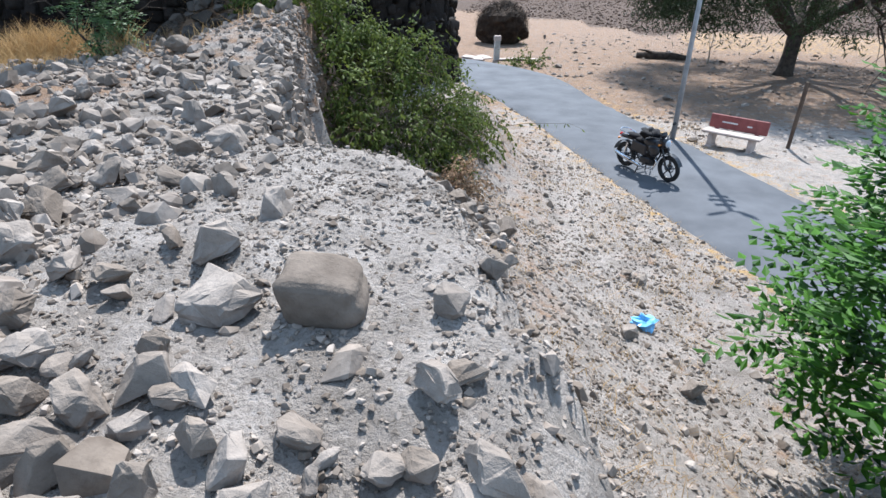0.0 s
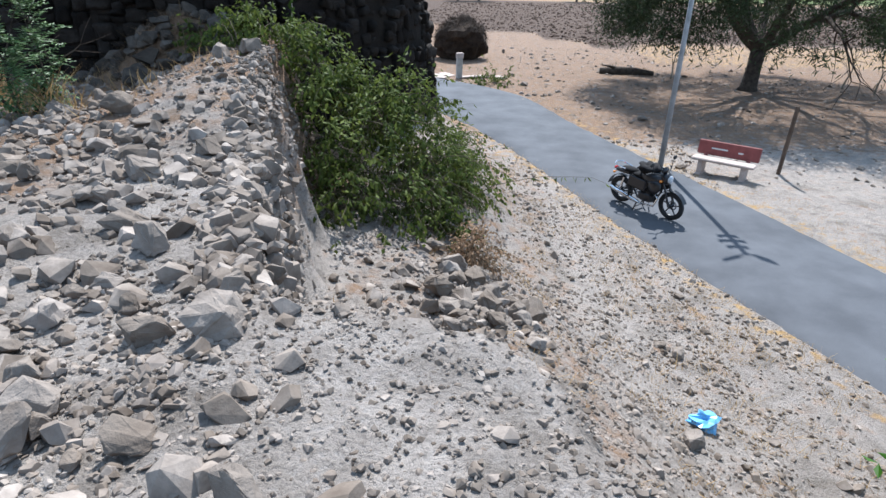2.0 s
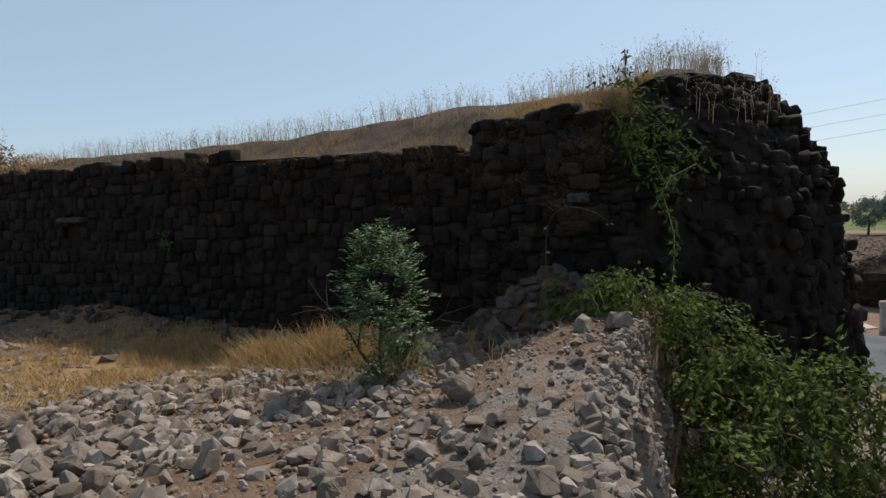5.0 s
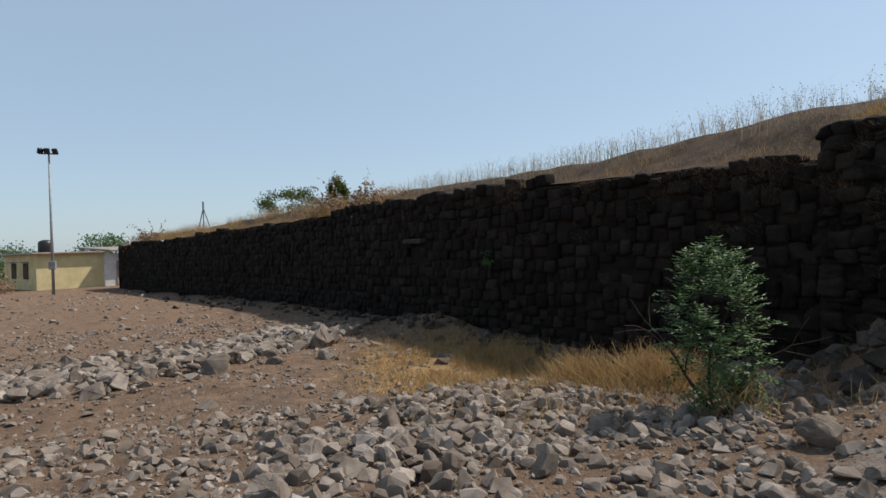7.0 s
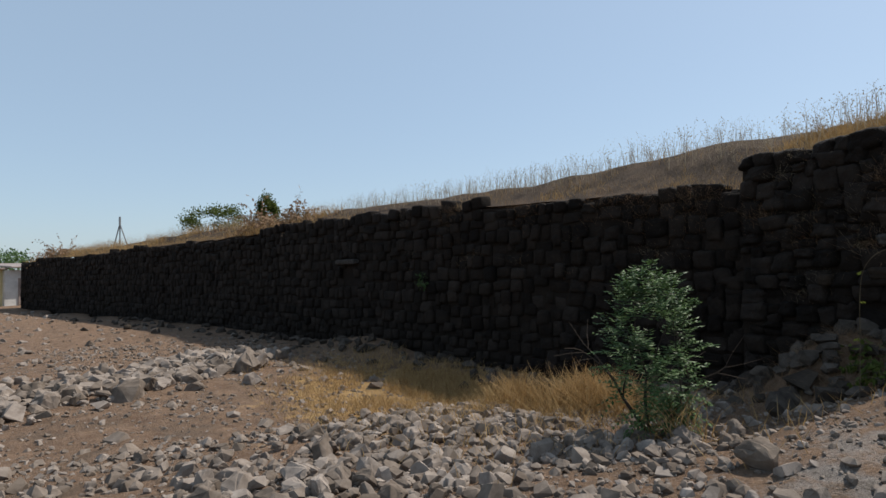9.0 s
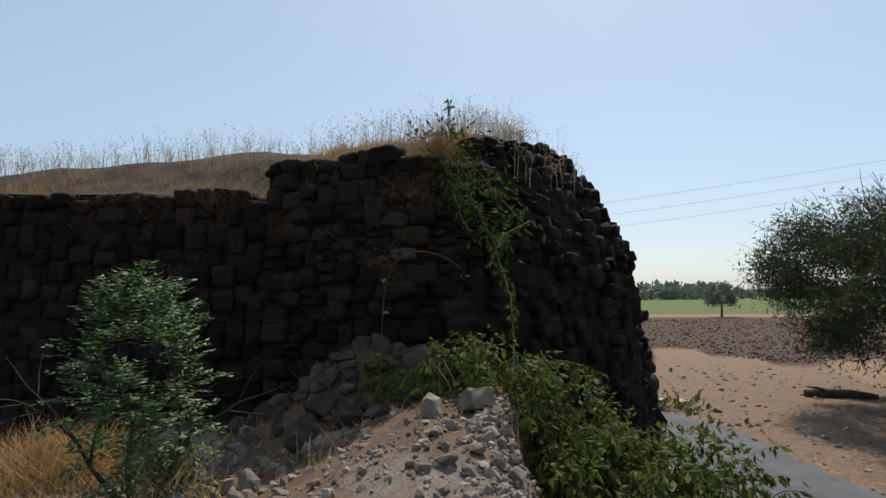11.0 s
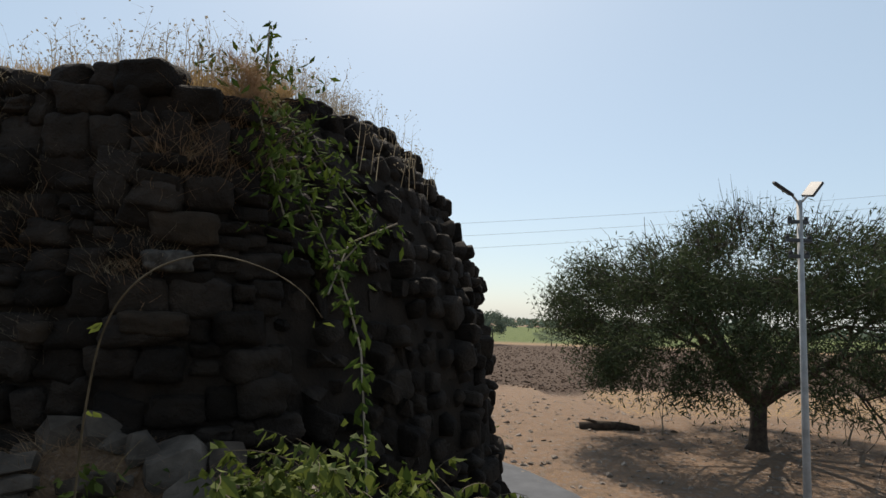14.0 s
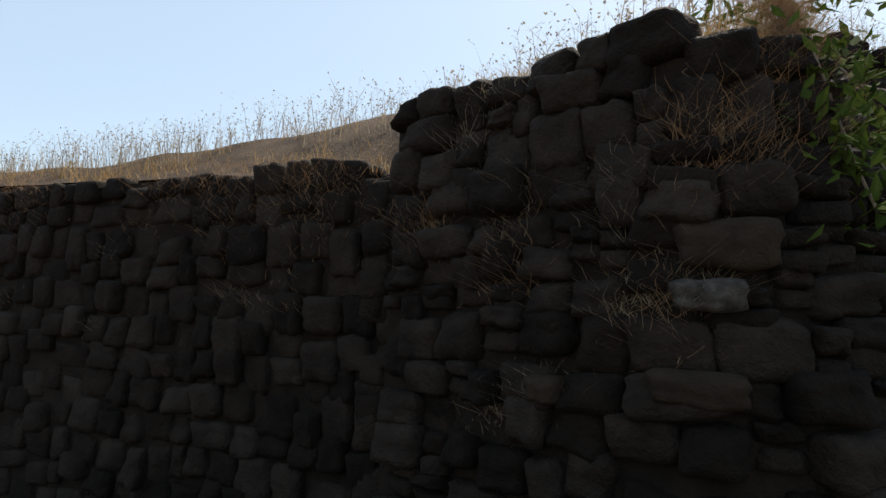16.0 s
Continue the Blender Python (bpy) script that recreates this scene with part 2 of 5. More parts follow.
# ---- mesh helpers ----
class Build:
    """Gathers vertices and faces for one mesh."""

    def __init__(self):
        self.v, self.f = [], []

    def add(self, verts, faces):
        o = len(self.v)
        self.v.extend(tuple(p) for p in verts)
        self.f.extend(tuple(o + i for i in f) for f in faces)

    def box(self, x0, y0, z0, x1, y1, z1, m=None, bev=0.0):
        b = min(bev, 0.45 * min(x1 - x0, y1 - y0, z1 - z0))
        if b <= 0:
            vs = [Vector((x, y, z)) for x in (x0, x1) for y in (y0, y1) for z in (z0, z1)]
            fs = [(0, 1, 3, 2), (4, 6, 7, 5), (0, 4, 5, 1), (2, 3, 7, 6), (0, 2, 6, 4), (1, 5, 7, 3)]
        else:
            rings = []
            for z, inset in ((z0, b), (z0 + b, 0), (z1 - b, 0), (z1, b)):
                a0, a1, c0, c1 = x0 + inset, x1 - inset, y0 + inset, y1 - inset
                rings.append([Vector(p) for p in ((a0 + b, c0, z), (a1 - b, c0, z), (a1, c0 + b, z), (a1, c1 - b, z),
                                                  (a1 - b, c1, z), (a0 + b, c1, z), (a0, c1 - b, z), (a0, c0 + b, z))])
            vs = [p for r in rings for p in r]
            fs = [(8 * r + i, 8 * r + (i + 1) % 8, 8 * r + 8 + (i + 1) % 8, 8 * r + 8 + i) for r in range(3) for i in range(8)]
            fs += [tuple(range(7, -1, -1)), tuple(range(24, 32))]
        self.add([m @ p for p in vs] if m is not None else vs, fs)

    def tube(self, pts, radii, n=6, caps=True):
        pts = [Vector(p) for p in pts]
        if isinstance(radii, (int, float)):
            radii = [radii] * len(pts)
        o = len(self.v)
        side = None
        for i, p in enumerate(pts):
            d = (pts[min(i + 1, len(pts) - 1)] - pts[max(i - 1, 0)]).normalized()
            if side is None:
                side = d.orthogonal().normalized()
            side = (side - d * side.dot(d)).normalized()
            up = d.cross(side)
            for k in range(n):
                a = 2 * math.pi * k / n
                self.v.append(tuple(p + (side * math.cos(a) + up * math.sin(a)) * radii[i]))
        for i in range(len(pts) - 1):
            for k in range(n):
                q = (k + 1) % n
                self.f.append((o + i * n + k, o + i * n + q, o + (i + 1) * n + q, o + (i + 1) * n + k))
        if caps:
            self.f.append(tuple(o + k for k in range(n - 1, -1, -1)))
            self.f.append(tuple(o + (len(pts) - 1) * n + k for k in range(n)))

    def ring(self, c, axis, R, r, n=28, k=8, flat=1.0):
        """A torus; flat squeezes its section along the axis."""
        axis = Vector(axis).normalized()
        u = axis.orthogonal().normalized()
        w = axis.cross(u)
        c = Vector(c)
        vs = []
        for i in range(n):
            a = 2 * math.pi * i / n
            d = u * math.cos(a) + w * math.sin(a)
            for j in range(k):
                q = 2 * math.pi * j / k
                vs.append(c + d * (R + r * math.cos(q)) + axis * (r * flat * math.sin(q)))
        self.add(vs, [(i * k + j, ((i + 1) % n) * k + j, ((i + 1) % n) * k + (j + 1) % k, i * k + (j + 1) % k) for i in range(n) for j in range(k)])

    def blob(self, c, r, seg=12, rings=7, wob=0.0, seed=0.0):
        vs = [Vector((0, 0, -1))]
        for i in range(1, rings):
            th = math.pi * i / rings
            vs += [Vector((math.sin(th) * math.cos(2 * math.pi * k / seg), math.sin(th) * math.sin(2 * math.pi * k / seg), -math.cos(th))) for k in range(seg)]
        vs.append(Vector((0, 0, 1)))
        fs = [(0, 1 + (k + 1) % seg, 1 + k) for k in range(seg)]
        for i in range(rings - 2):
            a, b2 = 1 + i * seg, 1 + (i + 1) * seg
            fs += [(a + k, a + (k + 1) % seg, b2 + (k + 1) % seg, b2 + k) for k in range(seg)]
        last, a = len(vs) - 1, 1 + (rings - 2) * seg
        fs += [(last, a + k, a + (k + 1) % seg) for k in range(seg)]
        out = []
        for p in vs:
            s = 1 + wob * noise.noise(p * 2.1 + Vector((seed, seed * 1.7, 0)))
            out.append(Vector(c) + Vector((p.x * r[0], p.y * r[1], p.z * r[2])) * s)
        self.add(out, fs)

    def leaf(self, p, d, n, L, W):
        """A leaf folded along its rib, from p along d."""
        s = d.cross(n)
        s = s.normalized() if s.length > 1e-6 else d.orthogonal().normalized()
        n = s.cross(d)
        a, t = p, p + d * L
        mid = p + d * (L * 0.45)
        self.add([a, mid + s * W - n * (W * 0.35), t, mid - s * W - n * (W * 0.35)], [(0, 1, 2), (0, 2, 3)])

    def blade(self, p, top, w, d=None):
        d = d or Vector((1, 0, 0))
        self.add([p - d * w, p + d * w, top], [(0, 1, 2)])

    def mesh(self, name, mat, smooth=False):
        me = bpy.data.meshes.new(name)
        me.from_pydata(self.v, [], self.f)
        me.materials.append(mat)
        if smooth:
            me.shade_smooth()
        return me

    def ob(self, name, mat, parent=None, label="", smooth=False):
        o = new(name, self.mesh(name, mat, smooth))
        if parent is not None:
            o.parent = parent
        if label:
            o["label"] = label
        return o


def part(name, b, material, parent, label="", smooth=False):
    return b.ob(name, material, parent, label, smooth)


def thing(name, label, category, m=None, group="", kind=""):
    o = new(name)
    o.empty_display_size = 0.2
    if m is not None:
        o.matrix_world = m
    return tagged(o, label, category, group, kind)


rng = random.Random(11)


def rnd_dir(r=rng):
    z = r.uniform(-1, 1)
    a = r.uniform(0, 2 * math.pi)
    k = math.sqrt(1 - z * z)
    return Vector((k * math.cos(a), k * math.sin(a), z))


def smooth01(t):
    t = max(0.0, min(1.0, t))
    return t * t * (3 - 2 * t)


def lerp_at(x, xs, ys):
    return float(np.interp(x, xs, ys))


# ---- the lie of the land ----
WALL_LINE = [(-46.5, -1.8), (-38.0, 2.0), (-30.0, 5.3), (-24.0, 7.3), (-18.3, 8.75), (-12.7, 10.05), (-9.2, 10.85), (-6.85, 11.15)]
BASTION = [(-7.05, 10.82), (-6.2, 10.65), (-5.1, 10.42), (-4.4, 10.7), (-3.85, 11.35), (-3.25, 12.2), (-2.6, 13.1), (-2.15, 14.3), (-2.1, 15.4), (-2.5, 16.7), (-3.5, 17.8), (-5.0, 18.4), (-7.5, 18.6)]
ROAD_L = [(-16.0, 29.5), (-10.0, 28.0), (-5.5, 25.9), (-2.1, 22.4), (-0.3, 19.1), (0.9, 16.0), (1.95, 13.2), (3.1, 10.6), (4.1, 8.4), (5.3, 5.3), (7.4, 0.0), (10.5, -9.0), (16.0, -26.0)]
ROAD_R = [(-16.0, 33.5), (-8.5, 32.3), (-2.8, 29.8), (0.5, 26.5), (2.15, 21.7), (3.15, 19.1), (4.9, 14.8), (6.1, 11.5), (7.2, 8.8), (8.3, 5.8), (10.3, 0.4), (13.4, -8.6), (19.0, -25.6)]
_ry = np.array([p[1] for p in ROAD_L[::-1]]), np.array([p[0] for p in ROAD_L[::-1]])
_wx, _wy = np.array([p[0] for p in WALL_LINE] + [-5.1, -3.25, -2.1]), np.array([p[1] for p in WALL_LINE] + [10.5, 12.2, 14.4])
EDGE_Y = [-30, -3, 0, 2.0, 2.8, 3.4, 3.65, 3.85, 4.0, 4.6, 5.3, 6.1, 6.8, 7.5, 8.1, 9.3, 11.0, 13.0]
EDGE_X = [2.0, 0.9, 0.45, 0.0, -0.25, -0.45, -0.75, -1.5, -2.0, -2.25, -2.45, -2.7, -2.95, -3.05, -3.35, -3.5, -4.2, -4.6]


def north_of_wall(x, y):
    return y - float(np.interp(x, _wx, _wy))


def slope_height(x, y):
    d = float(np.interp(y, *_ry)) - x
    d *= 1 + 0.9 * smooth01((y - 10) / 5)
    return lerp_at(d, [0, 2.5, 3.7, 4.4, 5.2, 5.8, 7.5, 9], [0, 0.14, 0.45, 0.92, 1.4, 1.65, 2.0, 2.2])


def top_height(x, y):
    t = 3.3 + 0.12 * math.exp(-((x + 0.9) ** 2 + (y - 2.2) ** 2) / 1.2)
    t += 0.52 * smooth01((y - 5.6) / 3.6) * math.exp(-((x + 3.75) / 1.4) ** 2) * (1 - 0.3 * smooth01((y - 10.2) / 1.2))
    t += 1.0 * math.exp(-((x + 5.45) / 0.8) ** 2 - ((y - 10.4) / 0.6) ** 2)
    west = lerp_at(-x, [4.6, 6.3, 8.8, 10.5, 14, 20, 50], [3.3, 3.12, 2.9, 2.72, 2.78, 2.75, 2.9])
    west -= 0.16 * math.exp(-((x + 10.5) / 2.5) ** 2 - ((y - 8.2) / 1.6) ** 2)
    west += 0.32 * math.exp(-((x + 16.6) / 1.7) ** 2 - ((y - 8.9) / 0.8) ** 2)
    k = smooth01((-x - 4.2) / 1.8)
    return t * (1 - k) + west * k + 0.75 * k * math.exp(-((x + 5.6) / 0.75) ** 2 - ((y - 10.4) / 0.65) ** 2)


def height(x, y):
    s = slope_height(x, y)
    ex = lerp_at(y, EDGE_Y, EDGE_X)
    wide = lerp_at(y, [3.3, 4.0, 5.5, 7.0], [1.0, 0.4, 0.45, 0.6])
    jag = 0.24 * noise.noise(Vector((x * 1.1, y * 1.1, 3.1))) + 0.12 * noise.noise(Vector((x * 4, y * 4, 1.1)))
    k = smooth01((ex - x + jag) / wide + 0.8)
    t = top_height(x, y)
    h = s + (t - s) * k
    far = smooth01((math.hypot(x + 10, y) - 75) / 60)
    n = north_of_wall(x, y)
    if x < -2.0:
        h *= 1 - smooth01((n - 0.5) / 0.8) if n > 0.5 else 1
    if x >= -2.1 and y > 13:
        h *= 1 - smooth01((y - 16) / 3)
    h *= 1 - far
    rough = 1 - smooth01((math.hypot(x + 3, y - 5) - 12) / 30)
    if d_road(x, y) > 0.25:
        h += rough * (0.05 * noise.noise(Vector((x * 0.9, y * 0.9, 0))) + 0.035 * noise.noise(Vector((x * 2.7, y * 2.7, 5))) + 0.022 * noise.noise(Vector((x * 8, y * 8, 9))))
    return h


_rl = np.array(ROAD_L), np.array(ROAD_R)
ROAD_MID = [((a[0] + b[0]) / 2, (a[1] + b[1]) / 2) for a, b in zip(ROAD_L, ROAD_R)]


def d_road(x, y):
    """Distance from the road's edge; below zero on the road."""
    if not -27 < y < 36:
        return 9.0
    best = 99.0
    for (ax, ay), (bx, by) in zip(ROAD_MID, ROAD_MID[1:]):
        dx, dy = bx - ax, by - ay
        t = max(0, min(1, ((x - ax) * dx + (y - ay) * dy) / (dx * dx + dy * dy)))
        best = min(best, math.hypot(x - ax - t * dx, y - ay - t * dy))
    return best - 1.55


def region(x, y):
    """Soil, straw, field and crop amounts at a place."""
    soil = smooth01((-x - 2.8) / 2.6) if y < 30 else 0.0
    east = smooth01((x - 0.2) / 1.5)
    soil = max(soil, 0.3 * east, 0.42 * smooth01((y - 4.0) / 0.8) * smooth01((x + 2.6) / 0.5) * (1 - east), smooth01((y - 17) / 4) * 0.68, 0.95 * smooth01((y - 7.0) / 1.5) * smooth01((-x - 2.3) / 1.0), 0.45 * smooth01((y - 4.8) / 1.5) * smooth01((-x - 2.0) / 1.0))
    straw = 0.0
    if x < -6 and north_of_wall(x, y) < 0:
        straw = math.exp(-((x + 10.6) / 2.8) ** 2 - ((y - 7.6) / 1.9) ** 2) * 1.7
    d = d_road(x, y)
    if -3 < y < 24 and 0 < d < 1.5:
        straw = max(straw, (0.5 if x > 4.5 or y > 9 else 0.38) * (1 - d / 1.5))
    if x > 9 and 36 < y < 48:
        straw = max(straw, 0.42)
    line = lerp_at(x, [-60, -4.4, 1.6, 6.9, 10.9, 18.3, 60], [64, 58.5, 55, 46, 47, 49, 56])
    field = smooth01((y - line) / 1.0 + 0.5) * (1 - smooth01((y - 108) / 6))
    crop = smooth01((y - 116) / 12) * (1 - smooth01((y - 320) / 40))
    if 100 < y < 152:
        straw = max(straw, 0.45)
    return soil, straw, field, crop


def axis_steps(lo, hi, step, reach):
    vals = list(np.arange(lo, hi + 1e-6, step))
    d, a, b = step, vals[-1], vals[0]
    right, left = [], []
    while a < reach or b > -reach:
        d *= 1.16
        if a < reach:
            a += d
            right.append(a)
        if b > -reach:
            b -= d
            left.append(b)
    return left[::-1] + vals + right


gx, gy = axis_steps(-12.0, 6.0, 0.11, 1500), axis_steps(-2.0, 15.0, 0.11, 1500)
g = Build()
g.v = [(x, y, height(x, y)) for y in gy for x in gx]
nx = len(gx)
g.f = [(j * nx + i, j * nx + i + 1, (j + 1) * nx + i + 1, (j + 1) * nx + i) for j in range(len(gy) - 1) for i in range(nx - 1)]
ground = tagged(g.ob("ground", M_GROUND, smooth=True), "dusty rubble mound, brown soil and dry fields", "ground", kind="structure")
regions = [region(p[0], p[1]) for p in g.v]
for i, key in enumerate(("soil", "straw", "field", "crop")):
    ground.data.attributes.new(key, "FLOAT", "POINT").data.foreach_set("value", [r[i] for r in regions])


def on_ground(x, y):
    return Vector((x, y, height(x, y)))


def build_road():
    b = Build()
    fine_l, fine_r = [], []
    for line, out in ((ROAD_L, fine_l), (ROAD_R, fine_r)):
        for i in range(len(line) - 1):
            p0, p1, p2, p3 = (Vector(line[max(0, min(len(line) - 1, i + k))]) for k in (-1, 0, 1, 2))
            for s in range(8):
                t = s / 8
                out.append(0.5 * (2 * p1 + (p2 - p0) * t + (2 * p0 - 5 * p1 + 4 * p2 - p3) * t * t + (3 * p1 - p0 - 3 * p2 + p3) * t ** 3))
    n = 6
    for i, (l, r) in enumerate(zip(fine_l, fine_r)):
        for k in range(n + 1):
            u = k / n
            p = l.lerp(r, u)
            if k in (0, n):
                p += (l - r).normalized() * 0.14 * noise.noise(Vector((i * 0.7, k * 3.0, 0)))
            z = 0.05 + 0.04 * math.sin(math.pi * u) if k not in (0, n) else 0.045
            b.v.append((p.x, p.y, z))
        b.v.append((*(l + (l - r).normalized() * 0.16), -0.03))
        b.v.append((*(r + (r - l).normalized() * 0.16), -0.03))
    w = n + 3
    for i in range(len(fine_l) - 1):
        for k in range(n):
            b.f.append((i * w + k, i * w + k + 1, (i + 1) * w + k + 1, (i + 1) * w + k))
        b.f.append((i * w + n + 1, i * w, (i + 1) * w, (i + 1) * w + n + 1))
        b.f.append((i * w + n, i * w + n + 2, (i + 1) * w + n + 2, (i + 1) * w + n))
    tagged(b.ob("road", M_ROAD, smooth=True), "narrow worn grey asphalt road with crumbling edges", "road", kind="structure")


build_road()


# ---- stones ----
def hull(points):
    bm = bmesh.new()
    for p in points:
        bm.verts.new(p)
    bmesh.ops.convex_hull(bm, input=bm.verts)
    bmesh.ops.delete(bm, geom=[v for v in bm.verts if not v.link_faces], context="VERTS")
    bm.verts.index_update()
    vs, fs = [v.co.copy() for v in bm.verts], [tuple(v.index for v in f.verts) for f in bm.faces]
    bm.free()
    return vs, fs


def roughened(shape, seed, cuts=1, amp=0.05):
    """The same stone with worn edges and an uneven broken surface."""
    bm = bmesh.new()
    vs = [bm.verts.new(p) for p in shape[0]]
    for f in shape[1]:
        bm.faces.new([vs[i] for i in f])
    bmesh.ops.bevel(bm, geom=bm.edges[:], offset=0.025, segments=1, affect="EDGES")
    bmesh.ops.triangulate(bm, faces=bm.faces[:])
    bmesh.ops.subdivide_edges(bm, edges=[e for e in bm.edges if e.calc_length() > 0.16], cuts=cuts)
    bmesh.ops.triangulate(bm, faces=bm.faces[:])
    for v in bm.verts:
        q = v.co * 3.2 + Vector((seed, seed * 0.7, 0))
        v.co += v.co.normalized() * amp * (noise.noise(q) + 0.5 * noise.noise(q * 2.7))
    bm.verts.index_update()
    out = [v.co.copy() for v in bm.verts], [tuple(v.index for v in f.verts) for f in bm.faces]
    bm.free()
    return out


def stone_shape(seed, n=15, blocky=0.6):
    """A broken angular stone: a skewed block with most corners struck off, or a lumpy cobble."""
    r = random.Random(seed)
    pts = []
    if seed % 5 < 2:
        for _ in range(n + 4):
            d = rnd_dir(r)
            m = max(abs(d.x), abs(d.y), abs(d.z))
            pts.append(d.lerp(d / m * 0.85, blocky) * r.uniform(0.8, 1.05) * 0.46)
        return hull(pts)
    top, skew = r.uniform(0.45, 0.95), (r.uniform(-0.16, 0.16), r.uniform(-0.16, 0.16))
    for sx in (-1, 1):
        for sy in (-1, 1):
            for sz in (-1, 1):
                k = top if sz > 0 else 1.0
                c = Vector((sx * 0.5 * k + skew[0] * sz, sy * 0.5 * k + skew[1] * sz, sz * 0.5))
                c += Vector((r.uniform(-1, 1), r.uniform(-1, 1), r.uniform(-1, 1))) * 0.15
                if r.random() < 0.68:
                    for ax in range(3):
                        q = c.copy()
                        q[ax] *= 1 - r.uniform(0.2, 1.0) * (1.25 - blocky)
                        pts.append(q * 0.84)
                else:
                    pts.append(c * 0.8)
    return hull(pts)


def rounded_block(seed, amount=0.16):
    """A roughly squared stone with worn edges, 1 x 1 x 1."""
    r = random.Random(seed)
    bm = bmesh.new()
    bmesh.ops.create_cube(bm, size=1.0)
    for v in bm.verts:
        v.co += Vector((r.uniform(-1, 1), r.uniform(-1, 1), r.uniform(-1, 1))) * 0.07
    bmesh.ops.bevel(bm, geom=bm.edges[:], offset=amount, segments=2, profile=0.5, affect="EDGES")
    bm.verts.index_update()
    vs, fs = [v.co.copy() for v in bm.verts], [tuple(v.index for v in f.verts) for f in bm.faces]
    bm.free()
    return vs, fs


SHAPES = [stone_shape(100 + i, 13 + i % 6, 0.35 + 0.06 * (i % 8)) for i in range(16)]
CHIPS = [stone_shape(300 + i, 8, 0.4) for i in range(8)]
BLOCKS = [rounded_block(500 + i, 0.13 + 0.02 * (i % 4)) for i in range(8)]


def shape_mesh(name, shape, mat, smooth=False):
    b = Build()
    b.add(*shape)
    return b.mesh(name, mat, smooth)


ROUGH = [roughened(s, i, 1, 0.1) for i, s in enumerate(SHAPES)]
STONE_MESHES = [shape_mesh("rubble_stone", s, M_STONE) for s in ROUGH]


def spin(r=rng, tilt=0.5):
    return Euler((r.uniform(-tilt, tilt), r.uniform(-tilt, tilt), r.uniform(0, 6.283))).to_matrix()


def lay_stone(x, y, sx, sy, sz, r=rng, tilt=0.5, name="rubble_stone", label="angular grey stone lying on the rubble mound", sink=0.3, mesh=None, yaw=None):
    o = new(name, mesh or r.choice(STONE_MESHES))
    rot = spin(r, tilt)
    if yaw is not None:
        rot = Euler((r.uniform(-tilt, tilt), r.uniform(-tilt, tilt), yaw)).to_matrix()
    low = min((rot @ Vector((v.co.x * sx, v.co.y * sy, v.co.z * sz))).z for v in o.data.vertices)
    o.matrix_world = Matrix.Translation((x, y, height(x, y) - low * (1 - sink))) @ rot.to_4x4() @ Matrix.Diagonal((sx, sy, sz, 1))
    return tagged(o, label, "stone", "rubble stones")


def scatter(b, shapes, x, y, size, r, sink=0.35, flat=0.7):
    vs, fs = r.choice(shapes)
    m = spin(r, 0.6)
    s = Vector((size * r.uniform(0.7, 1.35), size * r.uniform(0.7, 1.2), size * r.uniform(flat * 0.7, flat * 1.2)))
    c = Vector((x, y, height(x, y) + s.z * (0.5 - sink)))
    b.add([c + m @ Vector((p.x * s.x, p.y * s.y, p.z * s.z)) for p in vs], fs)


# ---- rampart wall and bastion ----
def resample(line, step):
    pts = [Vector(p) for p in line]
    out, left = [pts[0].copy()], step
    for a, b2 in zip(pts, pts[1:]):
        L, pos = (b2 - a).length, 0.0
        while L - pos >= left:
            pos += left
            out.append(a.lerp(b2, pos / L))
            left = step
        left -= L - pos
    out.append(pts[-1].copy())
    return out


class Track:
    """A plan line that can be asked for a place and an outward normal by its length."""

    def __init__(self, line):
        self.p = [Vector(p) for p in line]
        self.s = [0.0]
        for a, b2 in zip(self.p, self.p[1:]):
            self.s.append(self.s[-1] + (b2 - a).length)
        self.length = self.s[-1]

    def at(self, s):
        return Vector((float(np.interp(s, self.s, [p.x for p in self.p])), float(np.interp(s, self.s, [p.y for p in self.p]))))

    def normal(self, s):
        d = (self.at(min(self.length, s + 0.35)) - self.at(max(0, s - 0.35))).normalized()
        return Vector((d.y, -d.x))


LONG, ROUND = Track(WALL_LINE), Track(BASTION)


def bastion_top(s):
    return lerp_at(s, [0, 0.4, 1.0, 1.8, 2.3, 2.8, 3.4, 4.2, 5, 9], [6.38, 6.38, 6.36, 6.34, 6.31, 6.36, 6.72, 7.08, 7.3, 7.35]) + 0.05 * noise.noise(Vector((s * 2.2, 0, 0)))


def bastion_inset(s, z):
    """How far the face stands back at a height: upright masonry at the front, a slumped dome round the corner."""
    front = lerp_at(z, [0, 3, 6.8, 7.3], [-0.2, 0.0, 0.14, 0.3])
    dome = lerp_at(z, [0, 3.05, 4.3, 5.4, 6.37, 7.05, 7.3], [-0.35, 0.0, 0.15, 0.38, 0.85, 1.4, 1.9])
    k = smooth01((s - 1.95) / 1.6)
    return front * (1 - k) + dome * k


def bastion_point(s, z, out=0.0):
    p, n = ROUND.at(s), ROUND.normal(s)
    q = p + n * (out - bastion_inset(s, z))
    return Vector((q.x, q.y, z))


def long_top(s):
    x = LONG.at(s).x
    return lerp_at(-x, [7.1, 9, 12.7, 18, 29, 46.5], [5.98, 6.2, 6.3, 6.36, 6.22, 5.75]) + 0.06 * noise.noise(Vector((s * 0.8, 4, 0)))


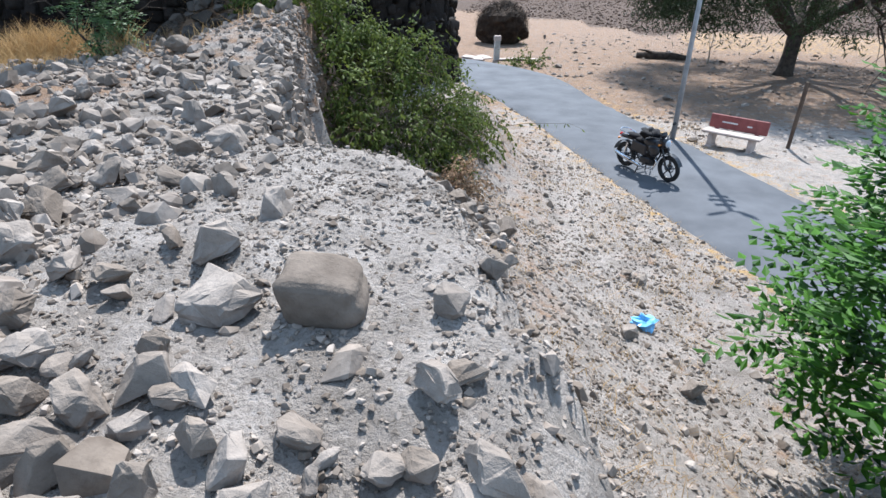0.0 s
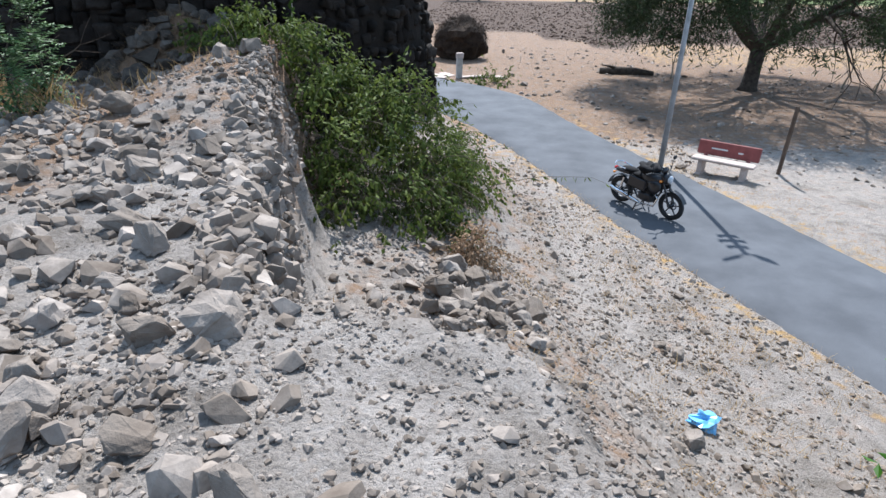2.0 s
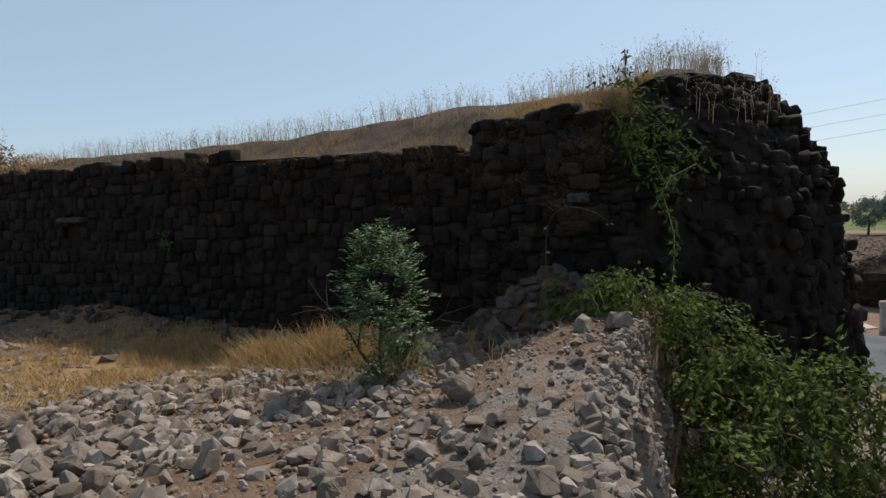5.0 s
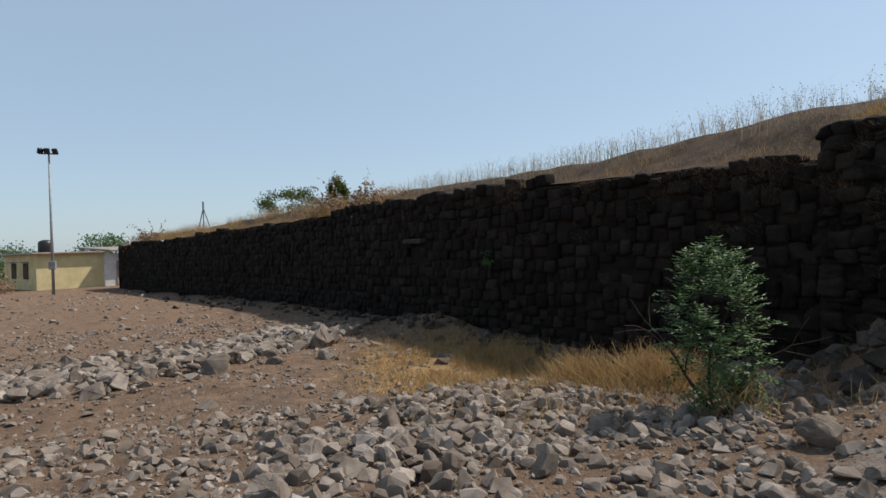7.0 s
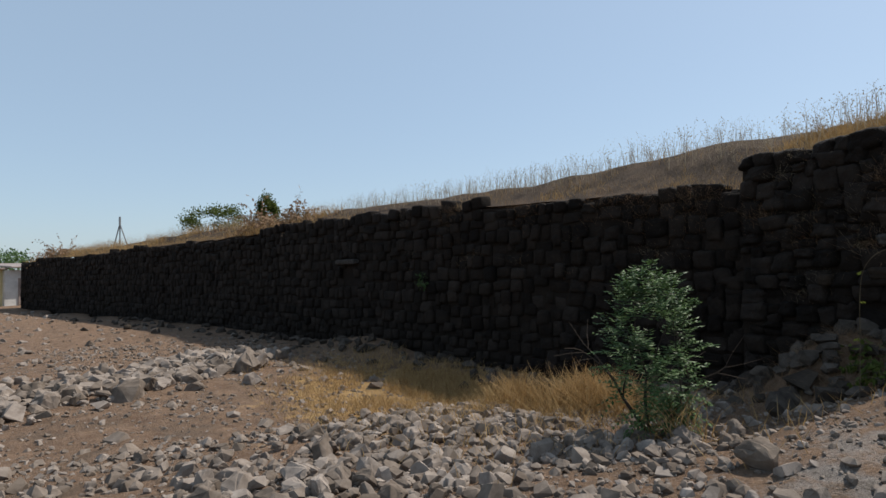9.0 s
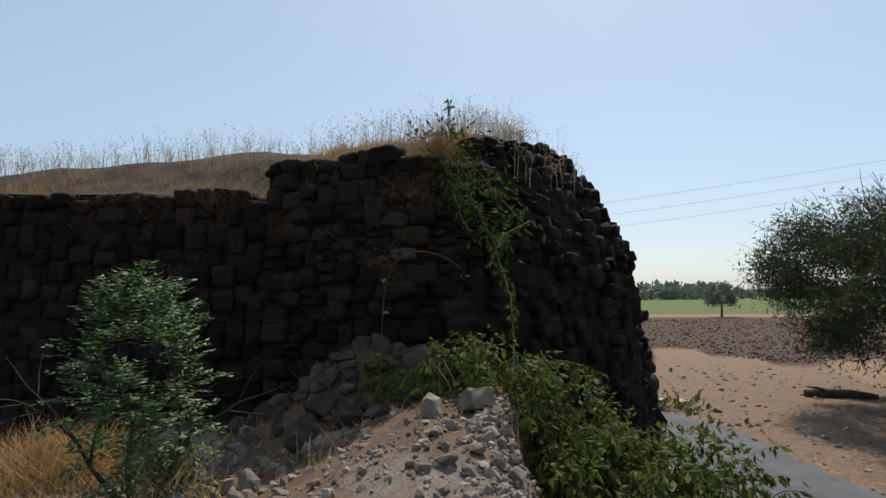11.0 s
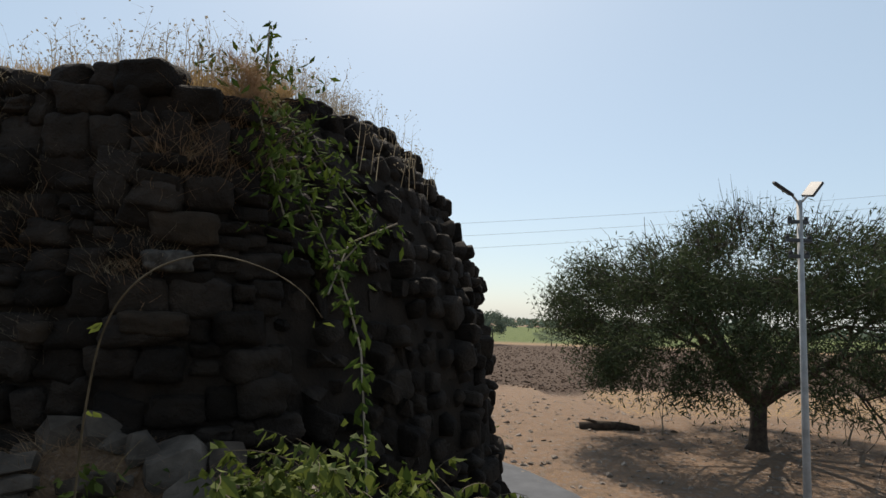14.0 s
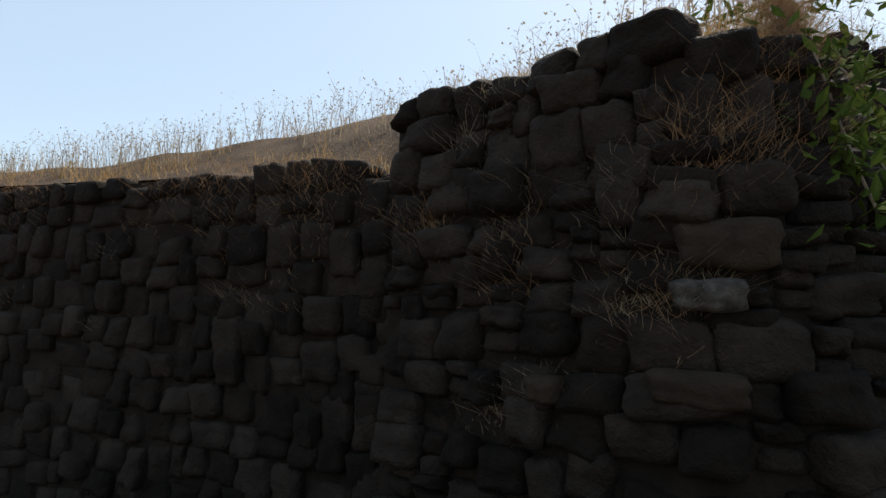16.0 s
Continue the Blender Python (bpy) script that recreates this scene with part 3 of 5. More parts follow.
def wall_core():
    b = Build()
    zs = [-0.3, 1.5, 3.0, 4.3, 5.4, 6.0, 6.4, 6.7]
    ss = np.linspace(0, ROUND.length, 60)
    for s in ss:
        t = bastion_top(s) - 0.12
        for z in zs:
            z = min(z, t - 0.02 * (7 - z))
            b.v.append(tuple(bastion_point(s, z, 0.0 if s < 3 else -0.12)))
        b.v.append(tuple(bastion_point(s, t, -0.25)))
    k = len(zs) + 1
    for i in range(len(ss) - 1):
        for j in range(k - 1):
            b.f.append((i * k + j, (i + 1) * k + j, (i + 1) * k + j + 1, i * k + j + 1))
    return b


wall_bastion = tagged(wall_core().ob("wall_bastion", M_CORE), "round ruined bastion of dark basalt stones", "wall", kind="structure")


def long_core():
    b = Build()
    ss = np.linspace(0, LONG.length, 70)
    for s in ss:
        p, n, t = LONG.at(s), LONG.normal(s), long_top(s)
        for out, z in ((0.03, -0.3), (0.02, t - 0.12), (-0.6, t - 0.06), (-0.9, t - 0.3), (-0.9, -0.3)):
            q = p + n * out
            b.v.append((q.x, q.y, z))
    for i in range(len(ss) - 1):
        for j in range(5):
            b.f.append((i * 5 + j, (i + 1) * 5 + j, (i + 1) * 5 + (j + 1) % 5, i * 5 + (j + 1) % 5))
    b.f.append((0, 1, 2, 3, 4))
    return b


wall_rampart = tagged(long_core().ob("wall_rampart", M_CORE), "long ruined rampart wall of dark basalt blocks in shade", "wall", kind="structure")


def bank():
    """Earth piled behind the wall's top and over the bastion."""
    b = Build()
    ss = list(np.linspace(0, LONG.length, 110))
    prof = [(-0.02, 0.0), (0.35, 0.08), (0.9, 0.45), (1.6, 0.9), (2.4, 1.0), (4, 0.9), (6.5, 0.2), (9.5, -6.0)]
    k = len(prof)
    for s in ss:
        p, n, t = LONG.at(s), LONG.normal(s), long_top(s)
        lift = lerp_at(-p.x, [7.5, 9, 11, 14, 20, 30, 46], [1.15, 1.0, 0.75, 0.62, 0.7, 0.75, 0.5])
        for i, (back, up) in enumerate(prof):
            q = p - n * (back + (0.1 if i == 0 else 0))
            z = t - 0.06 + up * lift + (0.12 * noise.noise(Vector((s * 0.9, back * 1.3, 0))) if i > 1 else 0.03 * noise.noise(Vector((s * 3, 0, 0))))
            b.v.append((q.x, q.y, max(z, -0.2)))
    for i in range(len(ss) - 1):
        for j in range(k - 1):
            b.f.append((i * k + j, (i + 1) * k + j, (i + 1) * k + j + 1, i * k + j + 1))
    # crown of the bastion
    o = len(b.v)
    rs = np.linspace(0, ROUND.length, 60)
    centre = Vector((-5.6, 15.0))
    fr = [0.0, 0.06, 0.16, 0.3, 0.5, 0.75, 1.0]
    for s in rs:
        t = bastion_top(s) - 0.06
        e = bastion_point(s, t, -0.15)
        for i, u in enumerate(fr):
            q = Vector((e.x, e.y)).lerp(centre, u)
            z = t + lerp_at(u, [0, 0.06, 0.3, 1], [0, 0.12, 0.55, 0.6]) * (1 if s < 3 else 0.4)
            z = min(z, 7.42) + (0.05 * noise.noise(Vector((q.x * 1.5, q.y * 1.5, 0))) if i else 0)
            b.v.append((q.x, q.y, z))
    m = len(fr)
    for i in range(len(rs) - 1):
        for j in range(m - 1):
            b.f.append((o + i * m + j, o + (i + 1) * m + j, o + (i + 1) * m + j + 1, o + i * m + j + 1))
    return b


tagged(bank().ob("ground_rampart_bank", M_BANK, smooth=True), "dry earth bank heaped on top of the rampart", "ground", kind="structure")


# ---- bench, motorcycle, lamp and posts by the road ----
def bench():
    m = pose(5.3, 16.55, 0.0, 0, 0, -34)
    m.translation.z = height(5.3, 16.55) - 0.03
    t = thing("park_bench", "concrete park bench with faded red backrest and pale seat", "bench", m)
    for sx in (-0.52, 0.52):
        b = Build()
        b.box(sx - 0.06, -0.19, 0, sx + 0.06, 0.2, 0.40, None, 0.015)
        b.box(sx - 0.09, -0.23, 0, sx + 0.09, 0.25, 0.07, None, 0.015)
        part("leg", b, M_BENCH, t)
        b = Build()
        b.box(sx - 0.05, 0.16, 0.38, sx + 0.05, 0.25, 0.52, pose(0, 0, 0, -6), 0.01)
        part("back_support", b, M_RED, t)
    b = Build()
    b.box(-0.76, -0.24, 0.40, 0.76, 0.16, 0.47, None, 0.02)
    part("seat", b, M_BENCH, t, "pale worn concrete seat")
    b = Build()
    b.box(-0.76, 0.20, 0.50, 0.76, 0.27, 0.87, pose(0, 0, 0, -8), 0.02)
    back = part("backrest", b, M_RED, t, "faded red backrest with worn white lettering")
    b = Build()
    mm = pose(0, 0, 0, -8)
    for x0, x1, z in ((-0.42, -0.02, 0.68), (0.24, 0.36, 0.66)):
        b = Build()
        b.box(x0, 0.192, z - 0.018, x1, 0.202, z + 0.018, mm)
        part("lettering", b, M_WHITE, back, "worn white paint line")


bench()


def motorcycle():
    yaw = math.degrees(math.atan2(-0.775, 0.63))
    m = pose(2.66, 13.68, 0.085, 4, 0, yaw)
    t = thing("motorcycle", "black commuter motorcycle parked on its stand on the road", "motorcycle", m)
    R, base = 0.30, 1.28
    xf, xr = base / 2, -base / 2
    for name, x, w in (("front_wheel", xf, 0.042), ("rear_wheel", xr, 0.052)):
        b = Build()
        b.ring((x, 0, R), (0, 1, 0), R - w, w, 32, 10)
        wheel = part(name, b, M_BLACK, t, "black tyre and five-spoke alloy wheel", True)
        b = Build()
        b.ring((x, 0, R), (0, 1, 0), R - 2 * w - 0.005, 0.016, 32, 8, 1.6)
        part("rim", b, M_BIKE, wheel, "", True)
        b = Build()
        b.tube([(x, -0.06, R), (x, 0.06, R)], 0.04, 14)
        part("hub", b, M_ENGINE, wheel)
        for k in range(5):
            a = 2 * math.pi * k / 5 + 0.3
            b = Build()
            c, s = math.cos(a), math.sin(a)
            b.tube([(x + 0.03 * c, 0, R + 0.03 * s), (x + 0.12 * c, 0, R + 0.12 * s), (x + (R - 2 * w) * c, 0, R + (R - 2 * w) * s)], [0.022, 0.014, 0.017], 6)
            part("spoke", b, M_BIKE, wheel)
        b = Build()
        b.ring((x, 0.045 if x > 0 else -0.045, R), (0, 1, 0), 0.09, 0.012, 22, 6, 0.3)
        part("brake_disc", b, M_CHROME, wheel)
    for y in (-0.085, 0.085):
        b = Build()
        b.tube([(xf, y, R), (xf - 0.12, y, R + 0.3), (xf - 0.24, y, 0.88)], [0.026, 0.022, 0.018], 8)
        part("fork_leg", b, M_ENGINE, t)
        b = Build()
        b.tube([(xr, y * 1.1, R), (xr + 0.35, y * 0.9, R + 0.05)], 0.02, 6)
        part("swing_arm", b, M_ENGINE, t)
        b = Build()
        b.tube([(xr + 0.03, y * 1.35, R + 0.03), (xr + 0.13, y * 1.35, R + 0.34)], [0.03, 0.024], 8)
        part("shock_absorber", b, M_CHROME, t)
    b = Build()
    pts = [(xf + (R + 0.03) * math.cos(a), 0, R + (R + 0.03) * math.sin(a)) for a in np.linspace(0.4, 2.5, 10)]
    for p, q in zip(pts, pts[1:]):
        o = len(b.v)
        b.v += [(p[0], -0.06, p[2]), (p[0], 0.06, p[2]), (q[0], 0.06, q[2]), (q[0], -0.06, q[2]),
                (p[0], -0.06, p[2] + 0.008), (p[0], 0.06, p[2] + 0.008), (q[0], 0.06, q[2] + 0.008), (q[0], -0.06, q[2] + 0.008)]
        b.f += [(o, o + 1, o + 2, o + 3), (o + 7, o + 6, o + 5, o + 4), (o, o + 3, o + 7, o + 4), (o + 1, o + 5, o + 6, o + 2)]
    part("front_mudguard", b, M_BIKE, t)
    b = Build()
    pts = [(xr + (R + 0.04) * math.cos(a), 0, R + (R + 0.04) * math.sin(a)) for a in np.linspace(1.2, 2.95, 9)]
    for p, q in zip(pts, pts[1:]):
        o = len(b.v)
        b.v += [(p[0], -0.07, p[2]), (p[0], 0.07, p[2]), (q[0], 0.07, q[2]), (q[0], -0.07, q[2]),
                (p[0], -0.07, p[2] + 0.01), (p[0], 0.07, p[2] + 0.01), (q[0], 0.07, q[2] + 0.01), (q[0], -0.07, q[2] + 0.01)]
        b.f += [(o, o + 1, o + 2, o + 3), (o + 7, o + 6, o + 5, o + 4), (o, o + 3, o + 7, o + 4), (o + 1, o + 5, o + 6, o + 2)]
    part("rear_mudguard", b, M_BIKE, t)
    b = Build()
    b.blob((0.16, 0, 0.80), (0.31, 0.18, 0.15), 16, 9)
    part("fuel_tank", b, M_BIKE, t, "black fuel tank", True)
    b = Build()
    for p, r2 in (((-0.18, 0, 0.765), (0.24, 0.13, 0.06)), ((-0.46, 0, 0.81), (0.22, 0.11, 0.055))):
        b.blob(p, r2, 14, 8)
    part("seat", b, M_SEAT, t, "black vinyl seat", True)
    b = Build()
    b.box(-0.80, -0.085, 0.70, -0.40, 0.085, 0.79, pose(0, 0, 0, 0, 0, 0), 0.03)
    tail = part("tail_panel", b, M_BIKE, t)
    b = Build()
    b.box(-0.86, -0.06, 0.735, -0.80, 0.06, 0.79, None, 0.015)
    part("tail_light", b, M_TAIL, tail)
    b = Build()
    b.tube([(-0.5, -0.12, 0.83), (-0.78, -0.13, 0.88), (-0.84, 0, 0.9), (-0.78, 0.13, 0.88), (-0.5, 0.12, 0.83)], 0.014, 6)
    part("grab_rail", b, M_CHROME, t)
    for y in (-0.115, 0.115):
        b = Build()
        b.box(-0.46, y - 0.03, 0.46, 0.0, y + 0.03, 0.72, pose(0, 0, 0, 0, 6), 0.025)
        part("side_panel", b, M_BIKE, t)
    b = Build()
    b.box(-0.14, -0.13, 0.24, 0.24, 0.13, 0.46, None, 0.05)
    b.tube([(0.1, 0, 0.42), (0.2, 0, 0.66)], [0.10, 0.085], 12)
    for k in range(5):
        b.tube([(0.11 + 0.02 * k, 0, 0.47 + 0.035 * k), (0.114 + 0.02 * k, 0, 0.482 + 0.035 * k)], 0.12, 14)
    part("engine", b, M_ENGINE, t, "dark alloy engine with cooling fins")
    b = Build()
    b.tube([(0.42, 0, 0.84), (0.36, 0, 0.52), (0.22, 0, 0.26), (-0.2, 0, 0.24), (-0.38, 0, 0.5), (-0.45, 0, 0.7)], 0.022, 8)
    b.tube([(0.40, 0, 0.80), (0.0, 0, 0.70), (-0.6, 0, 0.72)], 0.022, 8)
    part("frame", b, M_BIKE, t)
    b = Build()
    b.tube([(0.24, -0.06, 0.5), (0.36, -0.09, 0.4), (0.3, -0.13, 0.22), (0.0, -0.15, 0.2)], 0.02, 8)
    b.tube([(-0.02, -0.15, 0.2), (-0.12, -0.155, 0.22), (-0.3, -0.16, 0.25), (-0.80, -0.17, 0.36)], [0.02, 0.04, 0.05, 0.045], 12)
    part("exhaust", b, M_CHROME, t, "chrome exhaust silencer", True)
    b = Build()
    b.tube([(0.28, -0.36, 0.98), (0.33, -0.3, 1.0), (0.40, -0.12, 0.94), (0.40, 0.12, 0.94), (0.33, 0.3, 1.0), (0.28, 0.36, 0.98)], 0.014, 7)
    bar = part("handlebar", b, M_BLACK, t)
    for y in (-1, 1):
        b = Build()
        b.tube([(0.24, y * 0.40, 0.97), (0.31, y * 0.31, 1.0)], 0.02, 8)
        part("grip", b, M_BLACK, bar)
        b = Build()
        b.tube([(0.34, y * 0.27, 1.0), (0.33, y * 0.34, 1.16)], 0.007, 5)
        b.blob((0.33, y * 0.37, 1.19), (0.018, 0.065, 0.045), 12, 7)
        part("mirror", b, M_BLACK, bar, "", True)
    b = Build()
    b.blob((0.46, 0, 0.85), (0.11, 0.12, 0.13), 14, 8)
    b.box(0.42, -0.1, 0.93, 0.5, 0.1, 1.04, pose(0, 0, 0, 0, -4), 0.03)
    cowl = part("headlamp_cowl", b, M_BIKE, t, "", True)
    b = Build()
    b.blob((0.535, 0, 0.85), (0.05, 0.085, 0.085), 14, 8)
    part("headlight", b, M_GLASS, cowl, "clear round headlight", True)
    for x, z in ((0.45, 0.83), (-0.74, 0.72)):
        for y in (-0.18, 0.18):
            b = Build()
            b.tube([(x, y * 0.5, z), (x, y, z)], 0.008, 5)
            b.blob((x, y, z), (0.03, 0.035, 0.025), 8, 6)
            part("indicator", b, M_AMBER, t, "amber turn indicator")
    for y in (-1, 1):
        b = Build()
        b.blob((0.3, y * 0.15, 0.66), (0.16, 0.06, 0.14), 12, 8, 0.25, 4.0 + y)
        part("tank_shroud", b, M_BIKE, t, "", True)
    b = Build()
    b.blob((0.02, 0, 0.95), (0.24, 0.2, 0.1), 16, 10, 0.8, 7.0)
    part("tank_cover", b, M_SEAT, t, "black cloth bag lying over the tank", True)
    b = Build()
    b.tube([(-0.02, 0.14, 0.26), (-0.06, 0.24, 0.0)], 0.014, 6)
    part("side_stand", b, M_CHROME, t)
    b = Build()
    for y in (-1, 1):
        b.tube([(-0.1, y * 0.12, 0.24), (-0.16, y * 0.17, 0.0)], 0.015, 6)
    b.tube([(-0.13, -0.15, 0.08), (-0.13, 0.15, 0.08)], 0.012, 6)
    part("centre_stand", b, M_ENGINE, t)
    for x in (0.1, -0.3):
        b = Build()
        b.tube([(x, -0.26, 0.3), (x, 0.26, 0.3)], 0.016, 6)
        part("foot_peg", b, M_BLACK, t)


motorcycle()


def street_lamp():
    x, y = 3.9, 17.1
    z0 = height(x, y) - 0.1
    t = thing("street_lamp", "tall slender steel street lamp with two lamp heads", "street lamp", pose(x, y, z0))
    b = Build()
    b.tube([(0, 0, 0), (0.02, 0, 3.5), (0.04, 0, 7.35)], [0.075, 0.062, 0.05], 10)
    part("pole", b, M_STEEL, t, "", True)
    b = Build()
    b.box(-0.14, -0.14, 0, 0.14, 0.14, 0.13, None, 0.03)
    part("base", b, M_CONC, t)
    for z, w in ((6.25, 0.19), (6.55, 0.25), (6.9, 0.19)):
        b = Build()
        b.box(-w, -0.04, z, w, 0.04, z + 0.07, None, 0.008)
        arm = part("cross_arm", b, M_ENGINE, t)
        for sx in (-1, 1):
            b = Build()
            b.tube([(sx * (w - 0.03), 0, z + 0.05), (sx * (w - 0.03), 0, z + 0.1), (sx * (w - 0.03), 0, z + 0.14)], [0.035, 0.045, 0.025], 8)
            part("insulator", b, M_BLACK, arm)
    for side, L, wd in ((1, 0.34, 0.13), (-1, 0.42, 0.06)):
        b = Build()
        b.tube([(0.04, 0, 7.28), (0.04 + side * 0.16, -0.02, 7.45)], 0.022, 7)
        arm = part("arm", b, M_STEEL, t)
        b = Build()
        mm = pose(0.04 + side * 0.16, -0.02, 7.45, 18, -side * (52 if side > 0 else 32), 0)
        if side > 0:
            b.box(-0.02, -wd, -0.03, L, wd, 0.03, mm, 0.012)
        else:
            b.box(-L, -wd, -0.025, 0.02, wd, 0.025, mm, 0.012)
        hd = part("lamp_head", b, M_ENGINE, arm)
        b = Build()
        x0, x1 = (0.03, L - 0.03) if side > 0 else (-L + 0.03, -0.03)
        b.box(x0, -wd + 0.02, -0.036, x1, wd - 0.02, -0.031, mm)
        part("lamp_glass", b, M_LED, arm)


street_lamp()


def post(x, y, h, r0, lean, name, label, board=False):
    t = thing(name, label, "post", pose(x, y, height(x, y) - 0.1, lean, lean * 0.6, 20))
    b = Build()
    b.box(-r0, -r0, 0, r0, r0, h + 0.1, None, 0.02)
    part("shaft", b, M_CONC if board else M_DARKWOOD, t)
    if board:
        b = Build()
        b.box(-0.17, -0.14, h - 0.04, 0.17, 0.1, h + 0.22, None, 0.03)
        part("cap", b, M_BENCH, t)


post(6.9, 16.9, 1.8, 0.045, 1, "fence_post", "slender weathered wooden post beside the bench")
post(-2.15, 30.6, 1.05, 0.13, 0, "marker_post", "squat concrete marker post at the bend of the road", True)


def litter_bag():
    x, y = 1.6, 6.6
    b = Build()
    b.blob((x, y, height(x, y) + 0.06), (0.15, 0.11, 0.09), 16, 10, 0.9, 3.0)
    tagged(b.ob("plastic_bag", M_BLUE), "crumpled pale blue plastic bag on the slope", "bag")


litter_bag()


# ---- trees and plants ----
def limb(b, p, d, L, r, depth, rr, tips, droop=0.0, spread=0.6, seg=4, kids=3):
    pts, rad = [p.copy()], [r]
    for i in range(seg):
        d = (d + rnd_dir(rr) * 0.16 + Vector((0, 0, -droop))).normalized()
        p = p + d * (L / seg)
        pts.append(p.copy())
        rad.append(r * (1 - 0.45 * (i + 1) / seg))
    b.tube(pts, rad, 8 if depth > 2 else 5 if depth > 0 else 3, False)
    tips.append((p.copy(), d.copy(), depth))
    if depth > 0:
        for k in range(kids):
            nd = (d + rnd_dir(rr) * spread * 1.3).normalized()
            at = pts[-1] if k < 2 else pts[-2]
            limb(b, at, nd, L * rr.uniform(0.6, 0.8), rad[-1] * 0.78, depth - 1, rr, tips, droop, spread, seg, kids)


def acacia(x, y, label, scale=1.0, seed=5):
    rr = random.Random(seed)
    z0 = height(x, y) - 0.1
    t = thing("acacia_tree", label, "tree", pose(x, y, z0))
    trunk, tips = Build(), []
    trunk.tube([(0, 0, 0), (0.02, 0, 0.25), (0.06, 0, 1.0), (0.1, 0.02, 2.0)], [0.52 * scale, 0.37 * scale, 0.31 * scale, 0.33 * scale], 12)
    for a, up, L in ((2.9, 0.75, 3.6), (3.6, 1.2, 3.8), (0.2, 0.8, 3.8), (1.3, 1.2, 3.4), (4.8, 1.0, 3.4), (5.7, 0.7, 3.6), (2.2, 1.5, 3.4)):
        d = Vector((math.cos(a), math.sin(a), up)).normalized()
        limb(trunk, Vector((0.1, 0.02, 1.8)), d, L * scale, 0.24 * scale, 3, rr, tips, 0.015, 0.62)
    part("trunk", trunk, M_BARK, t, "dark forked trunk and limbs", True)
    lb, tw = Build(), Build()
    rx, rz = 8.2 * scale, 4.6 * scale
    cl = []
    for _ in range(980):
        d = rnd_dir(rr)
        d.z = d.z if d.z > -0.62 else -d.z * 0.4
        k = rr.uniform(0.55, 1.0) ** 0.5
        p = Vector((d.x * rx * k, d.y * rx * k, 5.0 * scale + d.z * rz * k))
        if noise.noise(p * 0.42 + Vector((seed, 0, 0))) < -0.22:
            continue
        cl.append(p)
    for p in cl:
        r0 = rr.uniform(0.45, 0.95) * scale
        for _ in range(8 if p.z > 7.5 * scale else 4):
            e = p + Vector((rr.gauss(0, r0 * 0.6), rr.gauss(0, r0 * 0.6), rr.gauss(0, r0 * 0.5)))
            tw.tube([p - (p - Vector((0, 0, 4))).normalized() * 0.5, e, e + (e - Vector((0, 0, 2.5))).normalized() * 0.5], [0.016, 0.009, 0.003], 3, False)
        # the top is nearly bare, the skirts are dense and hang
        full = lerp_at(p.z / scale, [3, 6.5, 8.2, 9.2], [1.0, 0.85, 0.35, 0.12])
        for _ in range(int(170 * full)):
            q = p + Vector((rr.gauss(0, r0 * 0.55), rr.gauss(0, r0 * 0.55), rr.gauss(0, r0 * 0.5)))
            lb.leaf(q, (rnd_dir(rr) + Vector((0, 0, -0.4))).normalized(), rnd_dir(rr), rr.uniform(0.16, 0.32), rr.uniform(0.018, 0.03))
    part("crown", lb, M_ACACIA, t, "feathery grey-green crown")
    part("twig_mass", tw, M_BARK, t)


acacia(11.05, 29.7, "spreading thorny acacia tree with feathery crown in the field")


def leaf_tree(x, y, h, rad, name, label, mat, n_clump, n_leaf, leaf_len, seed, trunk_r=0.09, low=0.3, ratio=0.3, category="tree", z0=None):
    """A small tree: stems, limbs and a ragged crown of single leaves."""
    rr = random.Random(seed)
    zz = height(x, y) - 0.05 if z0 is None else z0
    t = thing(name, label, category, pose(x, y, zz))
    b, tips = Build(), []
    for k in range(3):
        a = 2 * math.pi * k / 3 + rr.random()
        d = Vector((math.cos(a) * 0.45, math.sin(a) * 0.45, 1)).normalized()
        limb(b, Vector((0.03 * math.cos(a), 0.03 * math.sin(a), 0)), d, h * 0.38, trunk_r * 0.7, 2, rr, tips, 0, 0.5)
    part("trunk", b, M_BARK, t, "", True)
    lb = Build()
    for _ in range(n_clump):
        d = rnd_dir(rr)
        k = rr.uniform(0.35, 1.0) ** 0.6
        zc = low * h + (1 - low) * h * 0.5
        p = Vector((d.x * rad * k, d.y * rad * k, zc + d.z * (1 - low) * h * 0.5 * k))
        if noise.noise(p * (1.3 / max(rad, 0.5)) + Vector((seed, 0, 0))) < -0.25:
            continue
        out = (p - Vector((0, 0, zc * 0.7))).normalized()
        for _ in range(max(1, n_leaf // 10)):
            # a spray: leaflets along a short drooping stalk
            sd = (out + rnd_dir(rr) * 0.7 + Vector((0, 0, 0.45))).normalized()
            q = p + rnd_dir(rr) * rad * 0.08
            side = sd.cross(Vector((0, 0, 1)))
            side = side.normalized() if side.length > 1e-3 else Vector((1, 0, 0))
            for i in range(10):
                u = (i // 2 + 1) / 5
                at = q + sd * (leaf_len * 3.4 * u) + Vector((0, 0, -leaf_len * 1.1 * u * u))
                s = 1 if i % 2 else -1
                lb.leaf(at, (side * s + sd * 0.6 + Vector((0, 0, -0.35)) + rnd_dir(rr) * 0.2).normalized(), (Vector((0, 0, 1)) + rnd_dir(rr) * 0.4).normalized(), leaf_len * rr.uniform(0.7, 1.15), leaf_len * ratio * 0.5)
    part("crown", lb, mat, t, "ragged crown of narrow green leaves")
    return t


